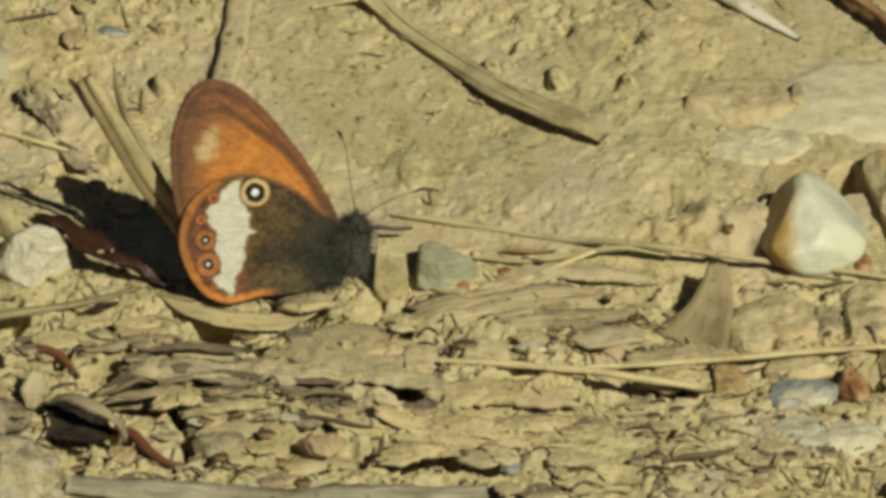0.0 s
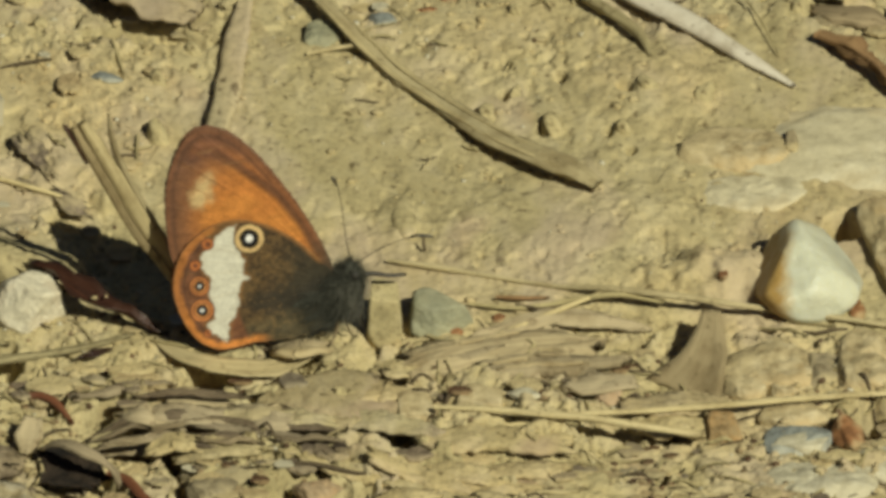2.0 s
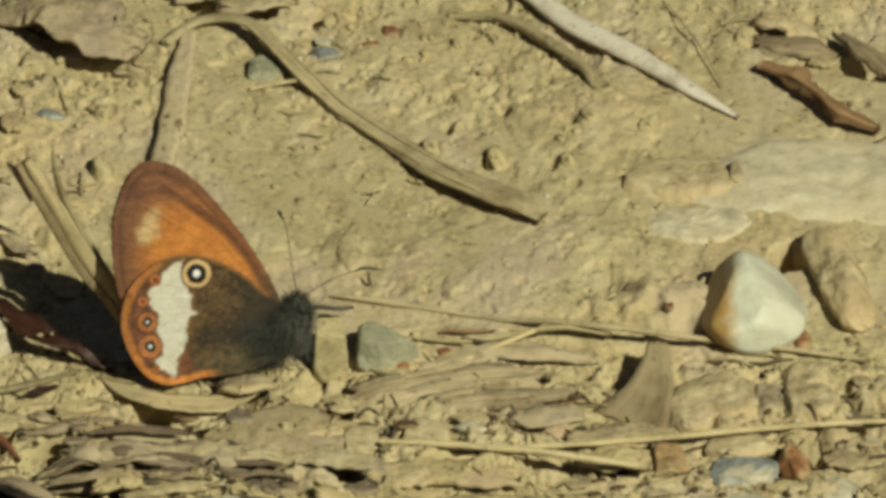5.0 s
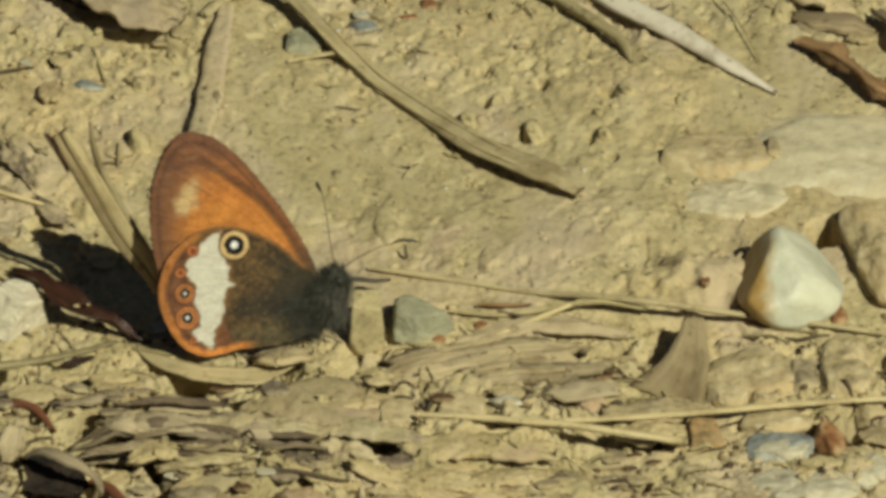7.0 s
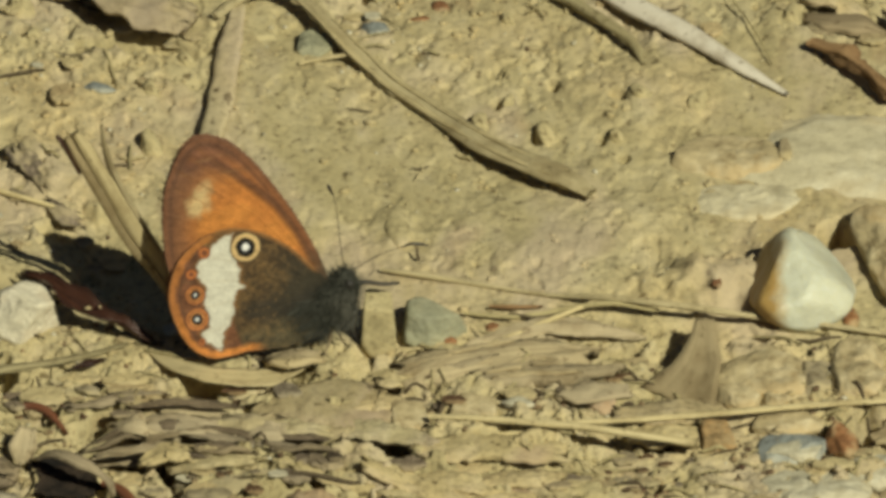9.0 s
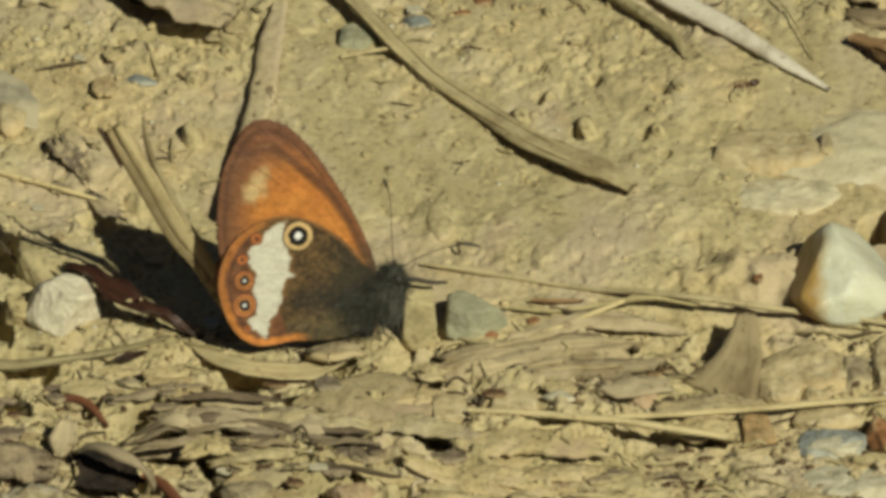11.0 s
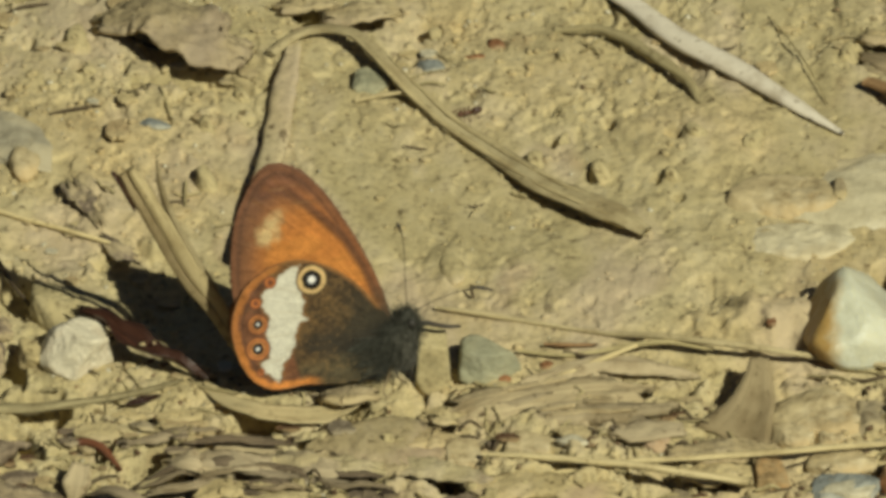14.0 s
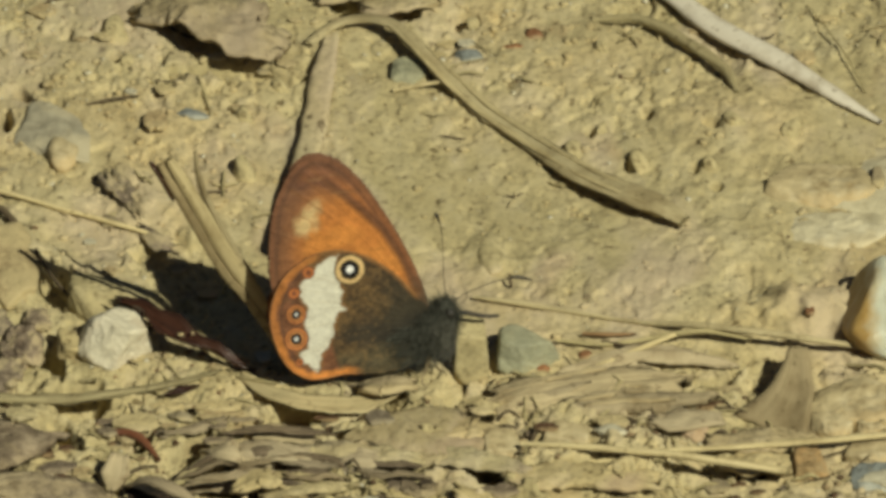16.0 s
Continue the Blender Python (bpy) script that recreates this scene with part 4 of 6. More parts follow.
def build_butterfly():
    b = thing("butterfly", "small orange-brown butterfly with eye spots, wings folded upright", "butterfly")
    wing("hindwing", "brown hindwing with white band and ringed eye spots", HIND, paint_hind, HIND_ROOT, -0.55, -0.10, b, 0.06)
    wing("forewing", "orange forewing with brown margin and pale patch", FORE, paint_fore, FORE_ROOT, -0.30, -0.02, b, 0.065)
    wing("forewing", "orange forewing with brown margin and pale patch", FORE, paint_fore, FORE_ROOT, 0.30, -0.02, b, 0.13, -1)
    wing("hindwing", "brown hindwing with white band and ringed eye spots", HIND, paint_hind, HIND_ROOT, 0.55, -0.10, b, 0.13, -1)
    (tx, tz), (hx, hz), _, (a0x, a0z), (a1x, a1z) = BODY
    blob("thorax", (tx + 0.85, 0, tz + 0.1), (5.2, 2.6, 3.4), FUR, b, 62, "dark grey furry thorax", seed=3)
    fur_on("thorax_fur", (tx + 0.85, 0, tz + 0.1), (5.2, 2.6, 3.4), 62, 2400, 0.95, b, 5)
    rs = np.random.RandomState(15)
    roots = np.column_stack([tx - 2.2 + 2.6 * rs.rand(420), -0.75 - 0.25 * rs.rand(420), tz - 2.4 + 3.6 * rs.rand(420)])
    hairs("wing_fur", roots, np.tile((-0.9, -0.12, -0.35), (420, 1)) + rs.normal(size=(420, 3)) * 0.22, 1.5, 0.02, FUR, b, 16)
    blob("leg_base", (LEG_BASE[0][0], -1.05, LEG_BASE[0][1]), (1.1, 0.7, 2.6), GREY_FUR, b, 8, "grey hairy leg bases", 3, 0.06, 9, 0.05)
    blob("head", (hx + 0.1, 0, hz - 0.35), (2.3, 2.0, 3.6), FUR, b, -6, "dark furry head", 4, 0.1, 4, 0.06)
    fur_on("head_fur", (hx + 0.1, 0, hz - 0.35), (2.3, 2.0, 3.6), -6, 1500, 0.8, b, 6, (0.1, 0, 0.1))
    rs = np.random.RandomState(17)
    low = np.column_stack([LEG_BASE[0][0] - 1.2 + 2.2 * rs.rand(500), -1.2 - 0.3 * rs.rand(500), LEG_BASE[0][1] - 1.8 + 3.6 * rs.rand(500)])
    hairs("breast_fur", low, np.tile((-0.35, -0.3, -0.9), (500, 1)) + rs.normal(size=(500, 3)) * 0.3, 0.9, 0.02, GREY_FUR, b, 18, "grey breast hair")
    for s in (-1, 1):
        blob("eye", (hx + 0.55, s * 0.85, hz + 0.45), (0.85, 0.6, 0.95), EYE_MAT, b, 0, "dark round compound eye", 3, 0.0, 2, 0.0)
    v, f, uv = tube([(hx + 0.7, 0, hz - 0.5), (hx + 1.2, 0, hz - 0.4), (hx + 1.5, 0, hz - 0.1)], [0.3, 0.28, 0.08], seed=4)
    mesh_object("palp", v, f, FUR, b)
    v, f, uv = tube([(tx - 0.8, 0, tz + 0.4), (a0x, 0, a0z + 2.2), (a1x - 1.0, 0, a1z + 2.6)], [0.7, 0.75, 0.6, 0.25], seed=7)
    mesh_object("abdomen", v, f, FUR, b, "dark slender abdomen")
    for pts, yy in ((ANT_UP, 0.7), (ANT_FWD, -0.5)):
        n = len(pts)
        v, f, uv = tube([(x, yy * (0.4 + k / n), z) for k, (x, z) in enumerate(pts)], [0.045, 0.04, 0.04, 0.04, 0.045], sides=8, seed=8, step_mm=0.25)
        a = mesh_object("antenna", v, f, CHITIN, b, "thin dark ringed antenna")
        (x0, z0), (x1, z1) = pts[-2], pts[-1]
        if pts is ANT_FWD:
            club = [(x, yy * 1.4, z) for x, z in ANT_CLUB]
        else:
            club = [(x0, yy * 1.3, z0), (x1, yy * 1.35, z1), (x1 + (x1 - x0) * 0.7, yy * 1.4, z1 + (z1 - z0) * 0.6)]
        v, f, uv = tube(club, [0.06, 0.15, 0.17, 0.07], sides=8, seed=9, step_mm=0.15)
        mesh_object("club", v, f, CHITIN, a)
    for k, pts in enumerate(LEGS):
        yy = (-0.5, -0.9, 0.2, 0.5, 0.6)[k]
        v, f, uv = tube([(x, yy * (0.6 + 0.4 * j), z) for j, (x, z) in enumerate(pts)], [0.26, 0.22, 0.2, 0.14] if k == 3 else [0.16, 0.11, 0.08, 0.05], sides=8, seed=20 + k, step_mm=0.3)
        mesh_object("leg", v, f, CHITIN if k in (0, 2, 3) else LEG, b)
    return b


butterfly = build_butterfly()


# ---- ant ----
def build_ant():
    a = thing("ant", "tiny red-brown ant running over the clay", "insect")
    blob("abdomen", (-0.75, 0, 0.42), (1.05, 0.65, 0.62), ANT_DARK, a, 8, "dark oval abdomen", 3, 0.0, 1, 0.0)
    blob("waist", (-0.15, 0, 0.36), (0.28, 0.2, 0.26), ANT_RED, a, 0, "", 2, 0.0, 2, 0.0)
    blob("thorax", (0.28, 0, 0.42), (0.75, 0.36, 0.38), ANT_RED, a, 0, "", 3, 0.0, 3, 0.0)
    head = blob("head", (0.92, 0, 0.46), (0.6, 0.5, 0.42), ANT_RED, a, -10, "", 3, 0.0, 4, 0.0)
    for s in (-1, 1):
        for k, (x, reach) in enumerate(((0.5, 0.55), (0.25, 0.1), (0.05, -0.6))):
            v, f, uv = tube([(x, s * 0.15, 0.38), (x + reach * 0.5, s * 0.6, 0.62), (x + reach, s * 1.05, 0.02)], [0.06, 0.05, 0.03], sides=6, step_mm=0.2)
            mesh_object("leg", v, f, ANT_RED, a)
        v, f, uv = tube([(1.1, s * 0.12, 0.52), (1.35, s * 0.4, 0.72), (1.75, s * 0.42, 0.45)], [0.045, 0.04, 0.04], sides=6, step_mm=0.2)
        mesh_object("antenna", v, f, ANT_RED, a)
    return a


ant = build_ant()

# ---- stems, straws and twigs ----
def build_long_twig():
    t = thing("fallen_twig", "long curved grey-brown dry twig lying on clay", "twig")
    path = lay([(-12.1, 31.83, 0.5), (-9.98, 34.1, 0.8), (-7.44, 34.98, 1), (-4.43, 33.18, 1.6), (-1.83, 29.15, 1.3), (1.1, 25.3, 0.4), (4.35, 20.9, 0.1), (8.35, 16.1, 0.3), (12.3, 11.0, 0.9), (16.3, 7.2, 1.3), (19.2, 4.9, 1.4), (21.5, 3.0, 1.0)])
    v, f, uv = tube(path, [0.45, 0.54, 0.6, 0.66, 0.72, 0.84, 1.0, 1.15, 1.25, 1.2, 0.7], 20, 0.09, 0.5, 5, 1, 0.5, 0.12)
    mesh_object("core", v, f, TWIG_BARK, t, uv=uv)
    for k, (dx, dy, dz, r) in enumerate(((-0.45, -0.5, 0.35, 0.28), (0.35, 0.5, 0.42, 0.24))):
        v, f, uv = tube([(x + dx, y + dy, z + dz) for x, y, z in path[3 + k:11]], [0.05, r, r * 1.2, r, 0.05], 8, 0.16, 0.6, 0, 31 + k)
        mesh_object("bark_ridge", v, f, TWIG_BARK, t, uv=uv)


build_long_twig()
stem("thin_straw", "short thin pale straw beside the long stem", "straw", [(-4.51, 24.57, 0.3), (-2.23, 25.17, 0.5), (-0.1, 25.6, 0.7)], [0.16, 0.2, 0.16], STRAW, seed=2)
stem("bleached_stalk", "pale bleached flat stalk lying on clay", "plant stem",
     [(18.71, 41.58, 0.9), (21.23, 38.25, 1), (24.23, 33.99, 1), (27.74, 30.37, 1), (31.25, 27.1, 0.9), (35.23, 22.9, 0.6), (39.2, 19.0, 0.3)], [0.9, 1.05, 1.2, 1.25, 1.1, 0.8, 0.25], BLEACHED, flat=0.5, seed=3, rough=0.03)
stem("root", "curled clay-coloured root rising off the ground", "root", [(13.56, 35.7, 0.2), (17.12, 35.3, 0.6), (20.14, 32.66, 1.1), (23.15, 29.18, 1.2), (25.4, 26.35, 0.8), (26.38, 23.46, 0.2)], [0.3, 0.45, 0.5, 0.5, 0.4, 0.25], STEM, seed=4, rough=0.16)
stem("rootlet", "thin dark rootlet on the clay", "root", [(32.96, 37.77, 0.4), (34.91, 32.95, 0.6), (36.6, 28.29, 0.7), (37.88, 23.94, 0.3)], [0.07, 0.09, 0.08, 0.05], STEM, seed=5)
stem("dark_twig", "dark reddish brown broken twig", "twig", [(41.4, 26.2, 1.0), (44.35, 23.52, 1.5), (46.55, 20.69, 1.6), (48.51, 18.13, 1.4), (51.75, 16.38, 1.0)], [0.5, 0.85, 0.7, 0.75, 0.5], BROWN_TWIG, seed=6, rough=0.3, grooves=4, flat=0.7)
stem("thin_straw", "thin pale straw lying across clay", "straw", [(-42.42, 10.03, 0.4), (-38.36, 8.13, 0.5), (-34.3, 5.96, 0.6), (-30.27, 4.47, 0.6), (-26.24, 2.95, 0.5), (-23.32, 1.93, 0.3)], [0.2, 0.22, 0.24, 0.24, 0.2, 0.16], STRAW, seed=7)
# Dark strand added in place of the shadow along a curved crack.
stem("dark_rootlet", "thin dark strand standing in for a shadowed crack", "root", [(-44.13, 7.83, 0.4), (-41.35, 7.07, 0.5), (-39.05, 5, 0.6), (-37.49, 2.4, 0.7), (-36.29, -0.01, 0.8), (-34.85, -4.38, 1), (-32.8, -8, 0.8)], [0.3, 0.34, 0.34, 0.3, 0.2, 0.18, 0.16], DARK_TWIG, seed=8)
stem("flat_twig", "flat tan dry twig lying across clay crumbs", "twig", [(-41.7, -21.18, 0.9), (-36.74, -21.95, 0.9), (-32.79, -22.03, 0.9), (-28.84, -21.66, 1), (-23.91, -20.87, 1.1), (-19.38, -19.9, 1.2)], [0.6, 0.66, 0.66, 0.52, 0.4, 0.22], STEM, seed=10, flat=0.6, grooves=3, rough=0.13)
stem("thin_straw", "thin brown straw by the pale pebble", "straw", [(-34.27, -17.2, 0.5), (-32.36, -18.68, 0.7), (-30.37, -19.4, 0.6)], [0.2, 0.3, 0.2], STEM, seed=11)
stem("grass_stalk", "long thin tan grass stalk lying across clay", "straw", [(2.69, -7.14, 0.2), (5.03, -8.05, 0.35), (8.75, -9.17, 0.35), (13.22, -10.55, 0.35), (17.68, -11.74, 0.4), (22.13, -13.6, 1.6), (27.07, -15.3, 2.2), (32.02, -15.4, 1.6), (36.97, -15.4, 0.8), (42.41, -16.29, 0.7), (49.8, -17.89, 0.5)], [0.16, 0.28, 0.3, 0.2, 0.2, 0.28, 0.3, 0.28, 0.26, 0.24, 0.2], STRAW, seed=12)
stem("grass_stalk", "thin tan grass stalk crossing another", "straw", [(9.97, -14.15, 0.4), (13.68, -14.98, 0.5), (16.66, -14.92, 0.7), (19.64, -14.31, 1), (23.1, -14.42, 1.5), (27.06, -15.11, 1.2)], [0.16, 0.22, 0.25, 0.25, 0.25, 0.2], STEM, seed=13)
stem("grass_stalk", "thin tan grass stalk crossing another", "straw", [(11.17, -20.28, 0.5), (14.65, -18.17, 0.7), (18.13, -15.88, 0.9), (21.38, -13.62, 1)], [0.16, 0.22, 0.25, 0.2], STRAW, seed=14)
stem("straw", "pale yellow straw with a square cut end", "straw", [(6.78, -31.2, 1.5), (10.61, -32.0, 1.8), (15.51, -33.0, 2.0), (20.41, -34.0, 2.0), (25.3, -34.8, 1.9), (30.1, -35.4, 1.8)], [0.24, 0.34, 0.38, 0.4, 0.4, 0.4], STRAW, seed=15, flat=0.8)
stem("straw", "long pale yellow straw lying across clay", "straw", [(2.26, -31.69, 0.3), (8.64, -32.14, 0.5), (14.53, -32.19, 0.9), (19.44, -32.16, 1.3), (25.34, -31.71, 1.7), (31.24, -30.89, 1.9), (38.15, -29.65, 1.8), (45.06, -28.61, 1.6), (51.48, -27.83, 1.4)], [0.14, 0.2, 0.26, 0.3, 0.32, 0.34, 0.34, 0.3, 0.26], STRAW, seed=16, flat=0.8)
stem("dark_twig", "short dark grey forked twig on clay", "twig", [(26.03, -45.34, 0.5), (28.09, -44.95, 0.7), (30.04, -44.7, 0.7), (32.11, -43.65, 0.6)], [0.15, 0.3, 0.28, 0.14], DARK_TWIG, seed=17)
stem("petiole", "red-brown curved leaf stalk on crumbs", "leaf stalk", [(-29.34, -28.06, 0.6), (-27.66, -27.97, 0.9), (-26.17, -29.07, 0.9), (-24.67, -31.16, 0.4)], [0.2, 0.4, 0.4, 0.2], PETIOLE, seed=19)
stem("petiole", "dark red-brown curved leaf stalk", "leaf stalk", [(-21.49, -38.01, 0.5), (-19.75, -39.82, 0.9), (-18.51, -42.23, 0.9), (-16.78, -43.79, 0.7), (-14.93, -43.9, 0.3)], [0.3, 0.5, 0.5, 0.35, 0.2], PETIOLE, seed=20)
stem("rootlet", "fine dark rootlet in the clay", "root", [(-27.45, -23, 0.5), (-26.81, -25.83, 0.7), (-25.7, -27.53, 0.4)], [0.1, 0.14, 0.1], DARK_TWIG, seed=21)
stem("bleached_root", "pale dry root among bark pieces", "root", [(-24.44, -36.81, 0.6), (-22.28, -33.57, 0.8), (-19.37, -30.34, 0.9), (-16.44, -27.55, 0.6)], [0.4, 0.55, 0.5, 0.3], STEM, seed=22)
stem("pale_fibre", "thin pale plant fibre by the dark shell", "straw", [(-27.76, -40.68, 0.8), (-27.2, -39.04, 1), (-27.52, -36.92, 0.8)], [0.12, 0.16, 0.1], STRAW, seed=23)
stem("driftwood", "pale grey weathered wood stick", "wood", [(-25.43, -48.00, 0.70), (-20.06, -49.12, 0.90), (-14.22, -49.97, 0.90), (-6.92, -50.82, 0.90), (-0.12, -50.68, 0.90), (6.69, -50.10, 0.70), (12.54, -48.61, 0.20)], [1.0, 1.4, 1.6, 1.6, 1.5, 1.3, 0.8], PALE_WOOD, seed=24, flat=0.55, rough=0.12, grooves=4)
stem("rootlet", "thin dark broken rootlet on crust", "root", [(-6.71, -38.79, 0.60), (-4.51, -38.66, 0.80), (-2.06, -39.42, 0.80), (-0.11, -40.04, 0.70), (1.26, -40.04, 0.40)], [0.12, 0.2, 0.22, 0.2, 0.1], DARK_TWIG, seed=35)
stem("dark_twig", "short brown broken twig on clay", "twig", [(12.25, -13.23, 0.40), (14.43, -13.78, 0.60), (16.92, -13.43, 0.40)], [0.12, 0.24, 0.14], BROWN_TWIG, seed=36, rough=0.25)
stem("dark_twig", "short brown broken twig on clay", "twig", [(13.93, -14.58, 0.50), (16.40, -15.57, 0.70), (19.14, -14.61, 0.50)], [0.12, 0.24, 0.12], DARK_TWIG, seed=37, rough=0.2)
stem("rootlet", "tiny dark upright rootlet in the clay", "root", [(6.03, -5.65, 0), (5.93, -5.55, 0.6), (5.88, -5.16, 1)], [0.16, 0.15, 0.1], DARK_TWIG, seed=33, free=True)

# The split stalk that stands up behind the wings.
def build_split_stalk():
    t = thing("split_stalk", "dry split tan stalk standing up from the clay", "plant stalk")
    halves = (
        ([(-12.09, -17.45, -1.51), (-13.81, -17.18, 1.7), (-16.7, -17.12, 7.22), (-17.96, -17.41, 9.72), (-19.31, -17.86, 12.56), (-21.25, -18.24, 16.92), (-22.89, -18.14, 20.26), (-23.95, -17.96, 22.34)], [0.7, 0.85, 0.95, 0.95, 0.95, 0.9, 0.8, 0.5], DRY_LEAF),
        ([(-11.85, -16.84, -1.77), (-13.47, -16.65, 1.44), (-16.36, -16.48, 7.01), (-17.28, -16.73, 9.37), (-18.63, -17.11, 12.64), (-20.27, -17.29, 16.67), (-21.24, -16.92, 19.71), (-21.57, -16.53, 22.19)], [0.5, 0.6, 0.65, 0.65, 0.5, 0.4, 0.28, 0.12], DRY_LEAF),
        ([(-12.48, -17.9, -1.31), (-14.15, -17.73, 1.85), (-17.14, -17.62, 7.15), (-18.69, -17.98, 9.52), (-20.1, -18.44, 12.37), (-21.93, -18.82, 16.66), (-23.57, -18.71, 20.06), (-24.63, -18.51, 22.24)], [0.4, 0.4, 0.4, 0.4, 0.4, 0.4, 0.4, 0.3], BROWN_LEAF))
    for k, (path, radii, material) in enumerate(halves):
        v, f, uv = tube(path, radii, 18, 0.06, 0.42, 3, 27 + k, way=(0.93, -0.26, 0.27))
        mesh_object("stalk_half", v, f, material, t, uv=uv)
    v, f, uv = strip([(-25.32, -18.45, 22.09), (-24.35, -18.58, 20.39), (-23.58, -18.75, 18.71)], [0.5, 1.2, 0.5], 0.4, 0.2, 9, 6)
    mesh_object("leaf_sheath", v, f, SHADED_RED_LEAF, t, "torn red-brown leaf sheath", uv)


build_split_stalk()

# ---- leaves and flakes ----
wood_piece("driftwood", "weathered grey-tan wood fragment on clay", "wood", [(4.83, -24.44, 0.8), (8.69, -23, 1.1), (13.14, -21.6, 1.2), (17.1, -20.64, 1), (20.32, -19.88, 0.7)], [3.6, 4.6, 4.6, 3.8, 2.2], WOOD, curl=-0.22, seed=40, thick=1.2, ragged=0.18, fibres=0.7, jag=3.0)
wood_piece("driftwood", "narrow weathered wood splinter on clay", "wood", [(11.14, -25.38, 0.5), (15.09, -24.58, 0.9), (19.04, -24.21, 1), (23.24, -23.28, 0.7)], [1.4, 2.4, 2.6, 1.2], WOOD, curl=-0.25, seed=41, thick=0.8, ragged=0.2, fibres=0.6, jag=3.0)
flake("wood_splinter", "pale wood splinter beside larger fragment", "wood", [(11.18, -19.31, 0.6), (15.15, -17.77, 0.9), (19.61, -16.57, 0.9), (25.05, -17.35, 0.6)], [1.0, 2.2, 2.4, 1.0], PALE_BARK, curl=-0.2, seed=42, thick=0.5, ragged=0.2, fibres=0.5, jag=3.0)
flake("dry_leaf", "narrow pale tan dry leaf under the butterfly", "leaf", [(-17.75, -19.31, 0.9), (-15.5, -22.08, 1.3), (-12.53, -23.73, 1.5), (-9.08, -23.48, 1.2), (-6.12, -22.34, 1), (-3.41, -20.64, 1)], [0.8, 2.0, 2.4, 2.6, 2.2, 0.8], DRY_LEAF, curl=0.12, seed=1, thick=0.25)
flake("curled_leaf", "glossy red-brown curled dry leaf", "leaf", [(-28.74, -11.28, 2.60), (-26.73, -12.94, 2.80), (-24.47, -15.41, 2.60), (-21.97, -17.60, 2.20), (-19.74, -18.58, 1.80), (-17.77, -18.99, 1.00)], [0.7, 1.7, 1.9, 1.6, 1.3, 0.8], SHADED_RED_LEAF, curl=0.9, seed=2, thick=0.2, ragged=0.2, wave=0.5)
def crumbs_on_leaf():
    rs = np.random.RandomState(61)
    path = [(-23.07, -16.96, 2.60), (-21.73, -16.87, 2.90)]
    for x, y, z in lay(path):
        v, f = rock_shape(*(rs.uniform(0.25, 0.55, 3) * (1.3, 1, 0.7)), 700 + int(z * 97), 3, 8, 30, 0.08, 0.03)
        ob = mesh_object("clay_crumb", v, f, CLOD)
        ob.location = ((x + rs.normal(0, 0.2)) * MM, (y + rs.normal(0, 0.15)) * MM, z * MM)
        tagged(ob, "tiny clay crumb stuck on the curled leaf", "clay crumb", "crumbs on the curled leaf")


crumbs_on_leaf()
flake("triangular_leaf", "tan triangular dry leaf standing on edge", "leaf", [(31.05, -18.16, 3.6), (30.81, -20.85, 2.6), (30.19, -23.56, 1.5), (28.79, -25.96, -0.3)], [1.6, 2.8, 4.6, 7.6], BROWN_LEAF, curl=0.10, seed=3, thick=0.3, wave=0.2, ragged=0.03, jag=0.4)
flake("bark_flake", "grey-pink flat bark strip bedded in clay", "bark", [(-9.91, 33.74, 0.10), (-10.40, 29.84, 0.30), (-10.88, 24.91, 0.60), (-11.49, 18.51, 0.70), (-12.40, 12.02, 0.90), (-13.05, 5.44, 1.80), (-13.59, -2.40, 3.00)], [1.2, 1.9, 2.2, 2.3, 2.3, 2.2, 1.6], PINK_BARK, curl=0.0, seed=4, thick=0.9, ragged=0.05, fibres=0.06)
# Dull clay clod, its front edge raised to overhang a hollow.
flake("clay_clod_plate", "grey-brown crust of clay over a dark gap", "leaf", [(-27.25, 35.83, 1.00), (-23.92, 35.59, 2.40), (-21.35, 34.16, 3.00), (-19.04, 31.46, 3.00), (-16.89, 30.06, 2.60), (-14.36, 30.20, 1.40)], [2.4, 6.5, 8.4, 8.6, 7.6, 4.0], DULL_CLAY, curl=-0.02, seed=5, thick=0.8, wave=0.7, grain=0.5, across=21, ragged=0.10, jag=2.0)
flake("brown_flake", "purple-brown leaf scrap lying on clay", "leaf", [(-29.89, 11.8, 0.4), (-28.57, 8.42, 0.6), (-27.28, 5.46, 0.4)], [1.4, 2.8, 1.8], PURPLE_CLOD, curl=0.1, seed=7, ragged=0.32, grain=0.4, across=15, jag=3.0)
flake("brown_flake", "grey-tan leaf scrap lying on clay", "leaf", [(-26.49, 3.04, 0.5), (-24.96, 1.39, 0.8), (-23.61, 1.12, 0.5)], [1.2, 2.4, 1.2], PURPLE_CLOD, curl=0.1, seed=8, ragged=0.32, grain=0.4, across=15, jag=3.0)
wood_piece("bark_flake", "grey cracked bark slab lying on clay", "bark", [(-43.94, -30.19, 1.4), (-40.97, -30.61, 2), (-37.54, -30.35, 2), (-34.35, -30.16, 1.5)], [4.5, 6.0, 5.6, 3.5], GREY_WOOD_PLAIN, curl=-0.12, seed=9, fibres=0.15, wave=0.55, ragged=0.2, jag=4.0, thick=1.0)
wood_piece("bark_flake", "long grey weathered bark slab", "bark", [(-44.24, -37.47, 1.8), (-40.32, -37.33, 2.3), (-35.92, -37.16, 2.3), (-32.5, -37.41, 2), (-29.95, -37.98, 1.2)], [4.0, 5.2, 5.6, 5.0, 2.4], GREY_WOOD_PLAIN, curl=-0.15, seed=10, fibres=0.15, wave=0.55, ragged=0.2, jag=4.0, thick=1.1)
